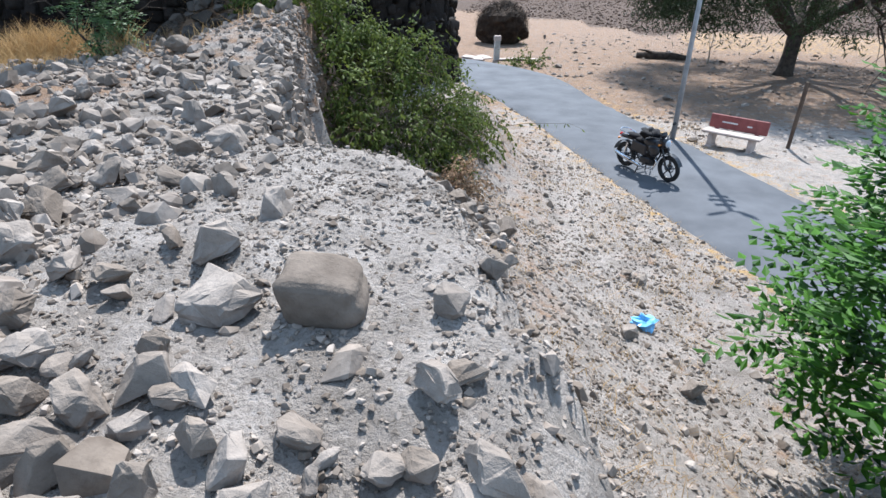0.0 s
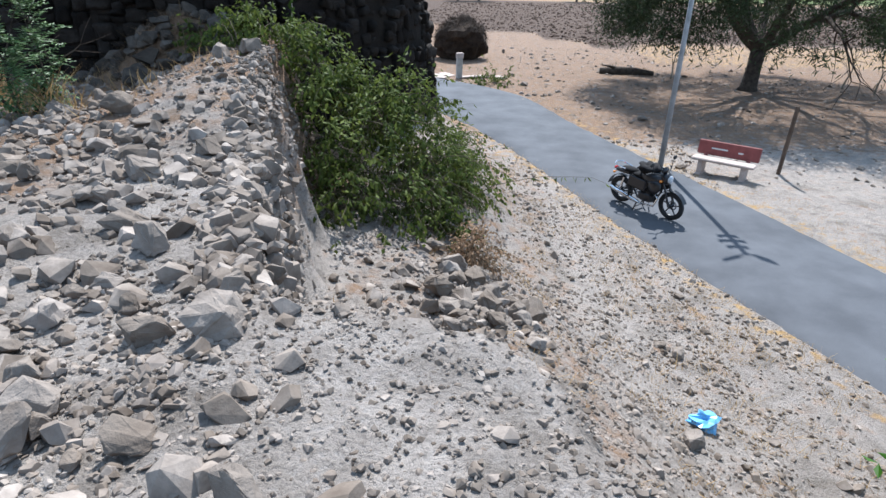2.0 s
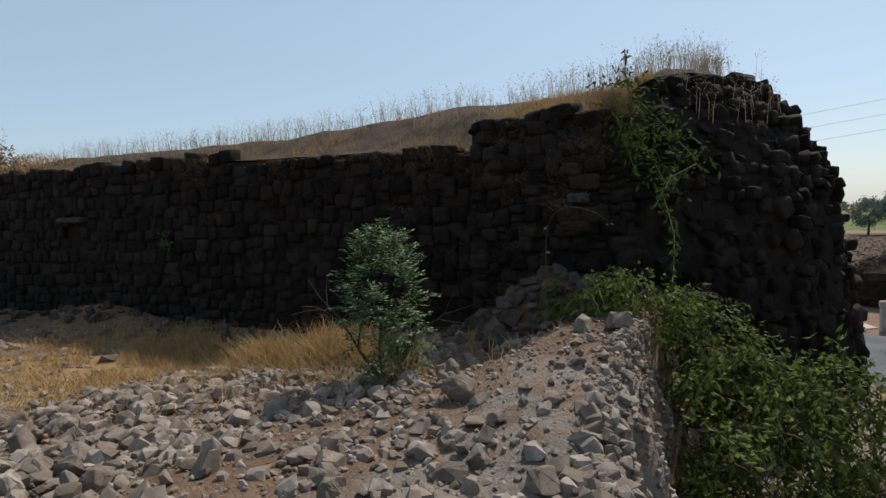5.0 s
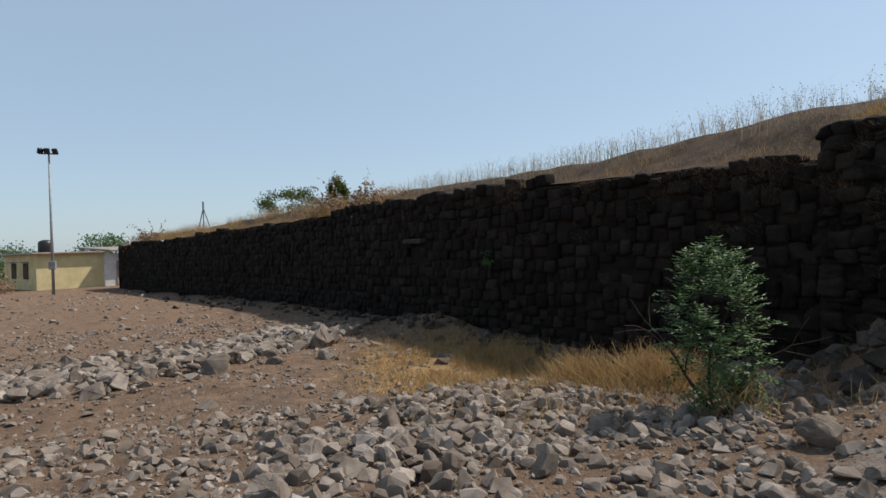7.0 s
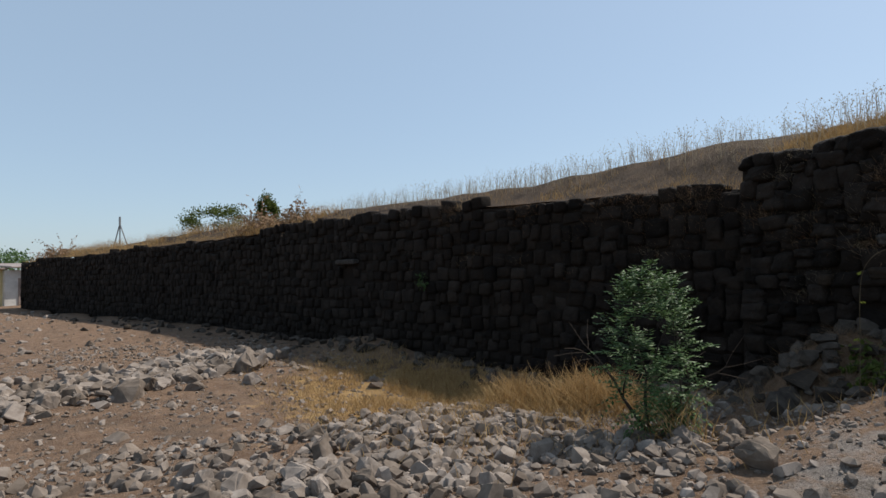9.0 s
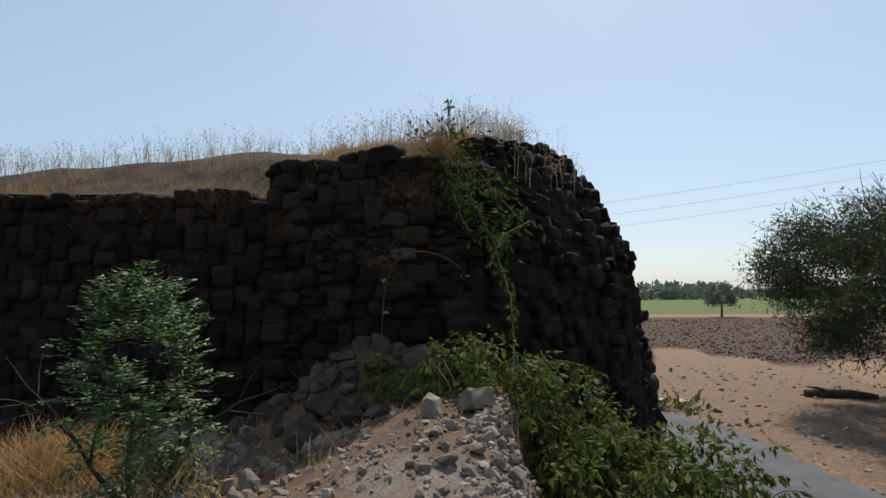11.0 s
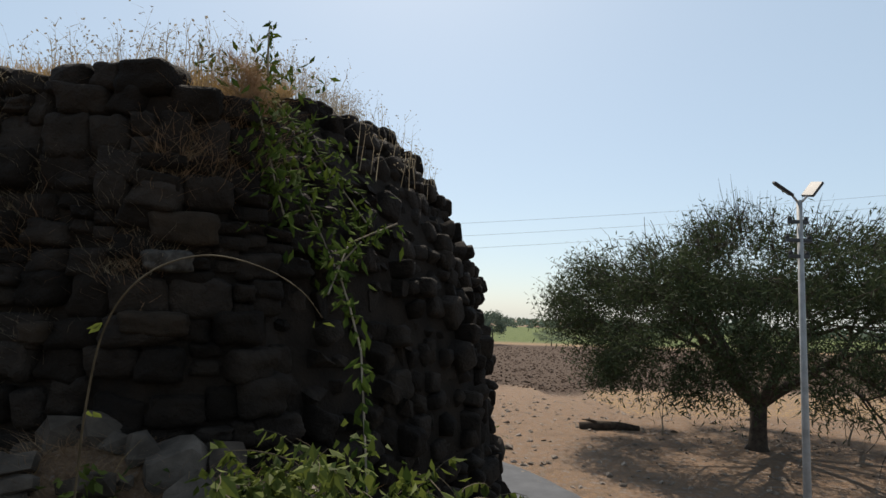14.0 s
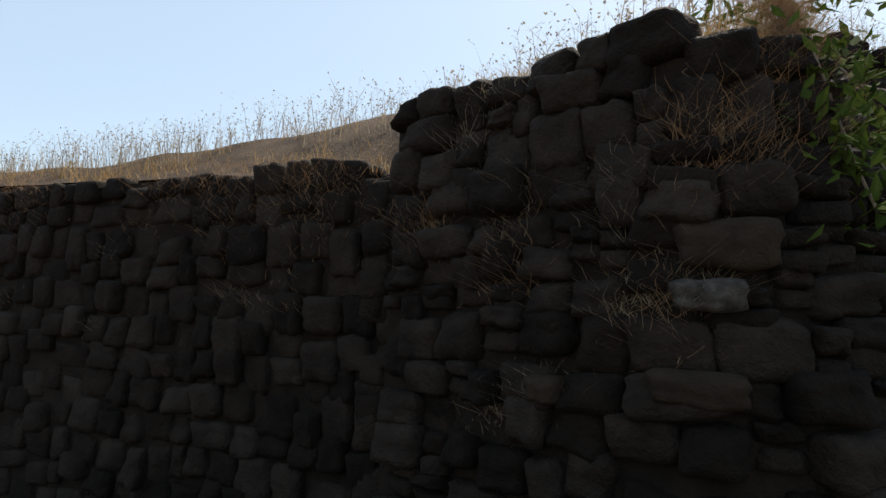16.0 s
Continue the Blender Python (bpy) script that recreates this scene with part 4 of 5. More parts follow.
leaf_tree(4.05, 4.05, 3.9, 2.12, "neem_tree", "young neem tree with bright green leaves on the slope", M_NEEM, 400, 50, 0.15, 21, 0.1, 0.2, 0.4)
leaf_tree(-5.98, 7.7, 1.8, 0.42, "green_shrub", "young green shrub growing from the rubble", M_LEAF_DARK, 230, 30, 0.07, 22, 0.035, 0.04, 0.4, "shrub")


def creeper(name, label, lumps, stems, seed, leaf_len, density, mat=M_LEAF, wild=0.9):
    """A tangle of arching stems with leaves hanging from them, round lumps (centre, radii)."""
    rr = random.Random(seed)
    c0 = lumps[0][0]
    t = thing(name, label, "creeper", pose(c0[0], c0[1], height(c0[0], c0[1])))
    inv = Vector((c0[0], c0[1], height(c0[0], c0[1])))
    sb, lb = Build(), Build()
    total = sum(r[0] * r[1] + r[0] * r[2] for _, r in lumps)

    def hang(q, out):
        ld = (out * 0.5 + rnd_dir(rr) * 0.7 + Vector((0, 0, -0.65))).normalized()
        lb.leaf(q, ld, (out + Vector((0, 0, 0.6)) + rnd_dir(rr) * 0.5).normalized(), leaf_len * rr.uniform(0.55, 1.3), leaf_len * rr.uniform(0.2, 0.3))

    for c, r in lumps:
        c = Vector(c) - inv
        share = (r[0] * r[1] + r[0] * r[2]) / total
        for _ in range(int(stems * share)):
            p = c + Vector((rr.gauss(0, r[0] * 0.4), rr.gauss(0, r[1] * 0.4), -r[2] * rr.uniform(0.2, 0.9)))
            d = (Vector((rr.gauss(0, 0.7), rr.gauss(0, 0.7), 1.0))).normalized()
            pts = [p.copy()]
            L = rr.uniform(0.6, 1.5) * max(r)
            for i in range(8):
                d = (d + rnd_dir(rr) * 0.22 + Vector((0, 0, -0.2))).normalized()
                p = p + d * L / 8
                pts.append(p.copy())
            thick = rr.uniform(0.5, 1.0)
            sb.tube(pts, [0.008 * thick * (1 - 0.1 * i) for i in range(9)], 4, False)
            for a, b2 in zip(pts[3:], pts[4:]):
                for _ in range(rr.randint(1, 4)):
                    hang(a.lerp(b2, rr.random()), d)
        for _ in range(int(density * share)):
            d = rnd_dir(rr)
            k = rr.uniform(0.4, 1.0) ** 0.5 * (1 + 0.45 * noise.noise(d * 2.3 + c * 0.7))
            p = c + Vector((d.x * r[0], d.y * r[1], d.z * r[2])) * k
            if noise.noise((p + inv) * 2.6) < 0.13:
                continue
            for _ in range(4):
                hang(p + rnd_dir(rr) * 0.09, d)
    part("stem_tangle", sb, M_VINE, t, "brown tangled stems")
    part("leaves", lb, mat, t, "small pointed green leaves")
    return t


creeper("creeper_bush", "dense green creeper bush tumbling down beside the bastion",
        [((-2.25, 9.3, 2.35), (0.95, 1.2, 0.95)), ((-1.85, 10.8, 2.0), (0.8, 1.1, 0.95)), ((-2.6, 8.4, 2.35), (0.5, 0.6, 0.75)), ((-1.55, 8.6, 1.8), (0.4, 0.55, 0.5)),
         ((-2.5, 9.6, 3.0), (0.7, 0.7, 0.6)), ((-1.45, 10.0, 2.0), (0.5, 0.8, 0.7)), ((-3.1, 8.9, 2.85), (0.35, 0.7, 0.7)), ((-2.85, 7.9, 2.1), (0.28, 0.4, 0.4)),
         ((-1.5, 11.7, 1.6), (0.6, 0.8, 0.9)), ((-2.1, 9.9, 3.1), (0.6, 0.6, 0.45)), ((-1.25, 9.0, 1.5), (0.4, 0.5, 0.35))], 760, 31, 0.092, 4300)
creeper("creeper_bush", "bright green creeper on the crest of the rubble mound",
        [((-3.8, 9.4, 4.0), (0.55, 0.5, 0.26)), ((-3.4, 9.6, 3.75), (0.5, 0.55, 0.33)), ((-4.35, 9.5, 3.85), (0.4, 0.35, 0.2)), ((-3.1, 9.5, 3.4), (0.45, 0.55, 0.35)), ((-4.9, 9.9, 3.85), (0.25, 0.22, 0.16)), ((-2.9, 10.0, 3.3), (0.4, 0.5, 0.4))], 210, 32, 0.085, 2000)
creeper("wall_weed", "small pale weed rooted in the rampart wall", [((-14.35, 9.45, 4.6), (0.13, 0.1, 0.13))], 14, 37, 0.07, 26, M_LEAF_DARK)
creeper("dead_weed", "dry reddish dead weed below the creeper", [((-0.95, 8.05, 1.65), (0.33, 0.3, 0.3))], 60, 33, 0.06, 260, M_HANGING)
creeper("roadside_weed", "low green weed patch by the road bend", [((-0.6, 29.2, 0.15), (1.3, 0.6, 0.3))], 30, 34, 0.14, 420)


def hanging_vine():
    rr = random.Random(41)
    t = thing("hanging_vine", "green vine hanging down the face of the bastion", "vine", pose(-4.2, 11.4, 4.0))
    o = Vector((-4.2, 11.4, 4.0))
    sb, lb = Build(), Build()
    def down(s0, s1, z0, z1):
        return [bastion_point(s0 + (s1 - s0) * u, z0 + (z1 - z0) * u, 0.13) for u in (0, 0.25, 0.5, 0.75, 1)]

    strands = [down(2.65, 2.95, 6.3, 5.5), down(2.95, 3.5, 6.5, 5.2), down(3.3, 4.1, 6.7, 5.6),
               [(-3.85, 10.95, 5.35), (-4.0, 10.85, 5.15), (-3.9, 10.8, 4.9), (-3.8, 10.7, 4.6), (-3.75, 10.5, 4.2), (-3.7, 10.2, 3.85)],
               [(-3.6, 11.0, 5.5), (-3.94, 11.05, 5.35), (-4.03, 10.66, 4.96)]]
    for s_i, st in enumerate(strands):
        pts = [Vector(p) - o for p in st]
        sb.tube(pts, 0.007, 5, False)
        for a, b2 in zip(pts, pts[1:]):
            for _ in range((62 if s_i < 3 else 18)):
                p = a.lerp(b2, rr.random()) + rnd_dir(rr) * (0.42 if s_i < 3 else 0.09) * rr.random()
                d = (rnd_dir(rr) * 0.8 + Vector((0.1, -0.4, -0.5))).normalized()
                lb.leaf(p, d, (Vector((0, -0.6, 0.8)) + rnd_dir(rr) * 0.4).normalized(), rr.uniform(0.08, 0.15), 0.022)
    # upright shoot on the crown
    pts = [Vector((-4.75, 11.7, 6.7)) - o, Vector((-4.75, 11.62, 7.0)) - o, Vector((-4.75, 11.6, 7.27)) - o]
    sb.tube(pts, [0.012, 0.01, 0.004], 5, False)
    for _ in range(40):
        p = pts[0].lerp(pts[2], rr.random()) + rnd_dir(rr) * 0.03
        lb.leaf(p, (rnd_dir(rr) + Vector((0, 0, -0.3))).normalized(), rnd_dir(rr), 0.09, 0.016)
    for _ in range(100):
        p = Vector((rr.gauss(-4.85, 0.25), 11.5 + rr.gauss(0, 0.12), 6.72 + abs(rr.gauss(0, 0.08)))) - o
        lb.leaf(p, (rnd_dir(rr) + Vector((0, 0, -0.2))).normalized(), rnd_dir(rr), 0.1, 0.018)
    part("stem", sb, M_TWIG, t)
    part("leaves", lb, M_CLIMBER, t)
    # bare arching shoot
    t2 = thing("arching_shoot", "thin bare shoot arching out from the creeper", "vine", pose(-3.6, 10.0, 3.9))
    o = Vector((-3.6, 10.0, 3.9))
    sb = Build()
    arc = [(-4.62, 8.85, 3.62), (-4.55, 8.75, 4.2), (-4.48, 8.62, 4.55), (-4.41, 8.54, 4.79), (-4.28, 8.45, 4.93), (-4.12, 8.42, 4.99), (-3.98, 8.48, 4.97), (-3.88, 8.6, 4.91), (-3.82, 8.72, 4.82)]
    ctrl = [Vector(p) - o for p in arc]
    curve = []
    for i in range(len(ctrl) - 1):
        p0, p1, p2, p3 = (ctrl[max(0, min(len(ctrl) - 1, i + k))] for k in (-1, 0, 1, 2))
        for st in range(6):
            u = st / 6
            curve.append(0.5 * (2 * p1 + (p2 - p0) * u + (2 * p0 - 5 * p1 + 4 * p2 - p3) * u * u + (3 * p1 - p0 - 3 * p2 + p3) * u ** 3))
    sb.tube(curve, [0.0042 - 0.003 * i / len(curve) for i in range(len(curve))], 6, False)
    part("stem", sb, M_VINE, t2)
    lb = Build()
    for p in arc[1:4] + arc[-1:]:
        for _ in range(2):
            lb.leaf(Vector(p) - o + rnd_dir(rr) * 0.03, (rnd_dir(rr) + Vector((0, 0, -0.8))).normalized(), rnd_dir(rr), 0.045, 0.011)
    part("leaves", lb, M_LEAF, t2)


hanging_vine()


# ---- dry grass ----
def grass(name, label, places, hmin, hmax, mat, seed, w=0.004, lean=0.25, heads=False):
    rr = random.Random(seed)
    b = Build()
    for p in places:
        h = rr.uniform(hmin, hmax)
        d = Vector((rr.gauss(0, lean), rr.gauss(0, lean), 1))
        side = Vector((rr.uniform(-1, 1), rr.uniform(-1, 1), 0)).normalized()
        mid, top = p + d * h * 0.55, p + d * h + Vector((rr.gauss(0, lean), rr.gauss(0, lean), 0)) * h * 0.35
        b.add([p - side * w, p + side * w, mid + side * w * 0.7, mid - side * w * 0.7, top], [(0, 1, 2, 3), (3, 2, 4)])
        if heads:
            for _ in range(rr.randint(2, 5)):
                u = rr.uniform(0.45, 1)
                q = p.lerp(mid, min(1, u * 1.6)) if u < 0.6 else mid.lerp(top, (u - 0.55) / 0.45)
                e = q + Vector((rr.gauss(0, 0.07), rr.gauss(0, 0.07), rr.uniform(0.02, 0.11)))
                b.blade(q, e, 0.0035, side)
                b.leaf(e, rnd_dir(rr), rnd_dir(rr), 0.03, 0.009)
    return tagged(b.ob(name, mat), label, "grass", kind="stuff")


rg = random.Random(77)
spots, tufts, joints = [], [], []
for _ in range(2500):
    s = rg.uniform(0, LONG.length) ** 1.0
    if rg.random() < 0.3:
        s = LONG.length - abs(rg.gauss(0, 9))
    if s < 0:
        continue
    back = rg.uniform(0.9, 2.6)
    if noise.noise(Vector((s * 0.5, back, 0))) < -0.2:
        continue
    p, n, t0 = LONG.at(s), LONG.normal(s), long_top(s)
    lift = lerp_at(-p.x, [7.5, 9, 11, 14, 20, 30, 46], [1.15, 1.0, 0.75, 0.62, 0.7, 0.75, 0.5])
    q = p - n * back
    spots.append(Vector((q.x, q.y, t0 - 0.12 + lift * lerp_at(back, [0.9, 1.6, 2.4], [0.45, 0.9, 1.0]))))
for _ in range(620):
    s = rg.uniform(0, 8.5)
    e = bastion_point(s, bastion_top(s) - 0.06, -0.2)
    u = rg.uniform(0.02, 0.4)
    q = Vector((e.x, e.y)).lerp(Vector((-5.6, 15.0)), u)
    spots.append(Vector((q.x, q.y, min(7.42, bastion_top(s) + 0.0 + lerp_at(u, [0, 0.06, 0.3], [0, 0.12, 0.55]) * (1 if s < 3 else 0.4)) - 0.06)))
for _ in range(45):
    s, z = rg.uniform(4.5, 7.0), rg.uniform(6.2, 7.1)
    spots.append(bastion_point(s, z, -0.05))
grass("dry_weeds", "tall dry weeds and seed stalks along the rampart top", spots, 0.2, 0.62, M_WEED, 51, 0.0045, 0.16, True)
for _ in range(6500):
    s = rg.uniform(0, LONG.length)
    p, n = LONG.at(s), LONG.normal(s)
    if noise.noise(Vector((s * 0.35, 9, 0))) < (0.05 if p.x > -20 else -0.3):
        continue
    back = abs(rg.gauss(0.15, 0.5))
    q = p - n * back
    lift = lerp_at(-p.x, [7.5, 9, 11, 14, 20, 30, 46], [1.15, 1.0, 0.75, 0.62, 0.7, 0.75, 0.5])
    tufts.append(Vector((q.x, q.y, long_top(s) - 0.08 + lift * lerp_at(back, [0.35, 0.9, 1.6], [0.08, 0.45, 0.9]))))
for _ in range(5200):
    s = LONG.length - abs(rg.gauss(0, 14))
    back = rg.uniform(0.3, 2.6)
    if s < 0 or noise.noise(Vector((s * 0.8, back * 1.5, 3))) < -0.05:
        continue
    p, n = LONG.at(s), LONG.normal(s)
    q = p - n * back
    lift = lerp_at(-p.x, [7.5, 9, 11, 14, 20, 30, 46], [1.15, 1.0, 0.75, 0.62, 0.7, 0.75, 0.5])
    tufts.append(Vector((q.x, q.y, long_top(s) - 0.1 + lift * lerp_at(back, [0.35, 0.9, 1.6, 2.4], [0.08, 0.45, 0.9, 1.0]))))
for _ in range(3800):
    s = rg.uniform(0.2, 4.2)
    u = rg.uniform(0.0, 0.25)
    e = bastion_point(s, bastion_top(s) - 0.06, -0.1)
    q = Vector((e.x, e.y)).lerp(Vector((-5.6, 15.0)), u)
    tufts.append(Vector((q.x, q.y, bastion_top(s) - 0.06 + lerp_at(u, [0, 0.06, 0.3], [0, 0.12, 0.55]) * (1 if s < 3 else 0.4))))
for _ in range(3600):
    # tufts rooted in the joints of the masonry
    k = rg.randint(0, 27)
    rk = random.Random(k)
    if k < 14:
        s, z = rk.uniform(0.3, 3.4), rk.uniform(4.3, 6.3)
        joints.append(bastion_point(s + rg.gauss(0, 0.1), z + rg.gauss(0, 0.07), 0.03))
    else:
        s = LONG.length - rk.uniform(0.3, 9)
        q = LONG.at(s + rg.gauss(0, 0.1))
        joints.append(Vector((q.x, q.y - 0.02, long_top(s) - rk.uniform(0.1, 1.6) + rg.gauss(0, 0.05))))
brown = []
for _ in range(3000):
    s, z = rg.gauss(2.75, 0.24), 6.6 - abs(rg.gauss(0, 0.35))
    brown.append(bastion_point(s, z, 0.02))
for cs, cz, n in ((2.2, 5.75, 700), (0.35, 5.5, 420), (1.1, 5.2, 260), (1.9, 5.05, 160)):
    for _ in range(n):
        brown.append(bastion_point(cs + rg.gauss(0, 0.14), cz + rg.gauss(0, 0.12), 0.04))
for _ in range(5200):
    x, y = rg.gauss(-5.35, 0.6), rg.gauss(9.95, 0.32)
    brown.append(on_ground(x, y))
for cs, n in ((1.0, 500), (1.9, 420), (2.8, 200), (4.6, 300), (7.0, 300)):
    for _ in range(n):
        sl = LONG.length - cs - rg.gauss(0, 0.25)
        q = LONG.at(sl) + LONG.normal(sl) * 0.08
        brown.append(Vector((q.x, q.y, long_top(sl) - abs(rg.gauss(0.1, 0.35)))))
grass("dry_grass", "brown dead grass hanging from the bastion and its foot", brown, 0.03, 0.14, M_HANGING, 57, 0.0017, 1.3)
grass("dry_grass", "thin dry weeds rooted in the wall joints", joints, 0.04, 0.14, M_WEED, 56, 0.0013, 1.2)
grass("dry_grass", "short dry golden grass on the rampart top", tufts, 0.06, 0.2, M_STRAW, 52, 0.004, 0.45)

field = []
while len(field) < 15000:
    x, y = rg.gauss(-10.6, 2.2), rg.gauss(7.9, 1.2)
    if north_of_wall(x, y) < -0.3 and y > 5.0 and noise.noise(Vector((x * 0.9, y * 0.9, 2))) > -0.25:
        field.append(on_ground(x, y))
grass("dry_grass", "trampled golden dry grass at the foot of the wall", field, 0.06, 0.24, M_STRAW, 53, 0.004, 0.6)
mound = []
for cx, cy, r0, n in ((-7.9, 8.5, 0.6, 1800), (-8.9, 8.2, 0.5, 1000), (-7.1, 8.4, 0.4, 500), (-5.6, 7.6, 0.2, 90)):
    for _ in range(n):
        x, y = rg.gauss(cx, r0 * 0.6), rg.gauss(cy, r0 * 0.5)
        p = on_ground(x, y)
        p.z += 0.35 * math.exp(-((x - cx) ** 2 + (y - cy) ** 2) / (r0 * r0)) * rg.random()
        mound.append(p)
grass("dry_grass", "heaped dry golden grass beside the shrub", mound, 0.15, 0.42, M_STRAW, 54, 0.0045, 0.6)
slope = []
while len(slope) < 9000:
    x, y = rg.uniform(-1.5, 5.0), rg.uniform(1.0, 19.0)
    d = d_road(x, y)
    if d > 0.05 and x > lerp_at(y, EDGE_Y, EDGE_X) + 0.4 and noise.noise(Vector((x * 1.1, y * 1.1, 6))) > 0.0:
        slope.append(on_ground(x, y))
while len(slope) < 12000:
    x, y = rg.uniform(1.0, 12.0), rg.uniform(8.0, 30.0)
    if 0.05 < d_road(x, y) < 1.6:
        slope.append(on_ground(x, y))
grass("dry_grass", "sparse dry grass stubble on the slope and verge", slope, 0.03, 0.12, M_STRAW, 55, 0.003, 0.9)


# ---- the far side: stack, log, distance ----
def haystack():
    b = Build()
    b.blob((-2.4, 37.6, 1.0), (1.45, 1.3, 1.25), 22, 14, 0.35, 2.0)
    rr = random.Random(61)
    for _ in range(4200):
        d = rnd_dir(rr)
        if d.z < -0.5:
            continue
        p = Vector((-2.4 + d.x * 1.42, 37.6 + d.y * 1.28, 1.0 + d.z * 1.2))
        b.blade(p, p + (d + rnd_dir(rr) * 0.9).normalized() * rr.uniform(0.15, 0.5), 0.012, rnd_dir(rr))
    tagged(b.ob("brushwood_stack", M_HAY), "round dark stack of dry brushwood by the field", "brush stack")


haystack()


def broken_slabs():
    rr = random.Random(63)
    b = Build()
    b.box(-0.5, -0.3, 0, 0.5, 0.3, 0.07, None, 0.02)
    me = b.mesh("broken_slab", M_BENCH)
    for x, y, k in ((-3.4, 30.9, 1.0), (-2.8, 31.2, 0.8), (-1.7, 30.7, 0.9), (-1.0, 31.0, 0.7), (-3.0, 30.2, 0.6), (-0.2, 30.9, 0.6)):
        o = new("broken_slab", me)
        o.matrix_world = pose(x, y, height(x, y) + 0.02, rr.uniform(-5, 5), rr.uniform(-5, 5), rr.uniform(0, 180)) @ Matrix.Diagonal((k, k, 1, 1))
        tagged(o, "pale broken concrete slab lying by the marker post", "slab", "broken slabs")


broken_slabs()


def fallen_log():
    b = Build()
    pts = [(5.0, 33.4, 0.12), (5.8, 33.3, 0.16), (6.8, 33.35, 0.14), (7.7, 33.2, 0.08)]
    b.tube(pts, [0.16, 0.22, 0.2, 0.12], 10)
    b.tube([(5.8, 33.3, 0.28), (5.4, 33.1, 0.42), (5.0, 33.1, 0.46)], [0.09, 0.06, 0.02], 6)
    tagged(b.ob("fallen_log", M_BARK, smooth=True), "dead fallen tree trunk lying on bare earth", "log")


fallen_log()


def bare_sapling(x, y, h, seed):
    rr = random.Random(seed)
    b, tips = Build(), []
    limb(b, Vector((0, 0, 0)), Vector((0, 0, 1)), h * 0.45, 0.05, 3, rr, tips, 0, 0.6)
    o = b.ob("bare_sapling", M_TWIG)
    o.matrix_world = pose(x, y, height(x, y) - 0.05)
    tagged(o, "leafless grey sapling on bare ground", "sapling", "bare saplings")


for x, y, h, sd in ((8.3, 32.2, 1.8, 1), (16.5, 29.5, 2.2, 2), (18.0, 30.0, 2.4, 3), (19.5, 29.0, 2.2, 4), (15.8, 30.8, 2.0, 5)):
    bare_sapling(x, y, h, sd)


def far_tree(x, y, h, w, seed, name="field_tree", label="distant green field tree", mat=M_FAR):
    rr = random.Random(seed)
    t = thing(name, label, "tree", pose(x, y, 0), "distant trees")
    b = Build()
    b.tube([(0, 0, 0), (0.1, 0, h * 0.25), (0, 0, h * 0.5)], [h * 0.035, h * 0.025, h * 0.015], 7)
    part("trunk", b, M_BARK, t)
    lb = Build()
    for _ in range(70):
        d = rnd_dir(rr)
        k = rr.uniform(0.3, 1) ** 0.5
        p = Vector((d.x * w * 0.5 * k, d.y * w * 0.5 * k, h * 0.62 + d.z * h * 0.38 * k))
        for _ in range(44):
            q = p + Vector((rr.gauss(0, w * 0.06), rr.gauss(0, w * 0.06), rr.gauss(0, h * 0.05)))
            lb.leaf(q, rnd_dir(rr), rnd_dir(rr), h * 0.05, h * 0.016)
    part("crown", lb, mat, t)
    return t


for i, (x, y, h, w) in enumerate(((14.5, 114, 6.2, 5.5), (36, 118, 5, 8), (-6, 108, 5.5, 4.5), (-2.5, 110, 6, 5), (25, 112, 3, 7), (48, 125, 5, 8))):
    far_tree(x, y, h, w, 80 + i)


def tree_line():
    """The far wood along the horizon, its haze carried by the pale leaf colour."""
    rr = random.Random(90)
    b = Build()
    for _ in range(900):
        a = rr.uniform(-75, 70)
        R = rr.uniform(300, 480)
        x, y = R * math.sin(radians(a)), R * math.cos(radians(a))
        h = rr.uniform(3, 6.5) * (1.25 if noise.noise(Vector((a * 0.12, 0, 0))) > 0.1 else 0.8)
        for _ in range(26):
            d = rnd_dir(rr)
            q = Vector((x + d.x * h * 0.7, y + d.y * h * 0.5, h * 0.5 + d.z * h * 0.45))
            b.leaf(q, rnd_dir(rr), rnd_dir(rr), h * 0.5, h * 0.2)
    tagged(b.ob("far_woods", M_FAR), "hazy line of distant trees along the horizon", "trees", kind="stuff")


tree_line()


def field_clods():
    rr = random.Random(95)
    b = Build()
    n = 0
    while n < 7000:
        y = 44 + 62 * rr.random() ** 1.8
        x = rr.uniform(-8, 50)
        if region(x, y)[2] < 0.5:
            continue
        scatter(b, CHIPS, x, y, rr.uniform(0.08, 0.3), rr, 0.4, 0.6)
        n += 1
    tagged(b.ob("ploughed_clods", varied("ploughed_earth", (0.045, 0.028, 0.019), (0.10, 0.064, 0.045), 1.5, 20, 0.95, per_island=0.3)), "dark clods of the ploughed field", "clods", kind="stuff")


field_clods()


def power_line():
    t = thing("power_line", "three overhead wires between concrete poles across the fields", "power line", pose(0, 45, 0))
    for x, zt in ((-34.0, 8.6), (44.0, 16.0)):
        b = Build()
        b.tube([(x, 0, 0), (x, 0, zt + 0.4)], [0.16, 0.11], 8)
        part("pole", b, M_CONC, t)
    for k in range(3):
        b = Build()
        pts = []
        for i in range(25):
            u = i / 24
            pts.append((-34 + 78 * u, 0, 6.6 + 8.0 * u - 4 * 0.9 * u * (1 - u) + 0.85 * k))
        b.tube(pts, 0.010, 4)
        part("wire", b, M_STEEL, t)


power_line()


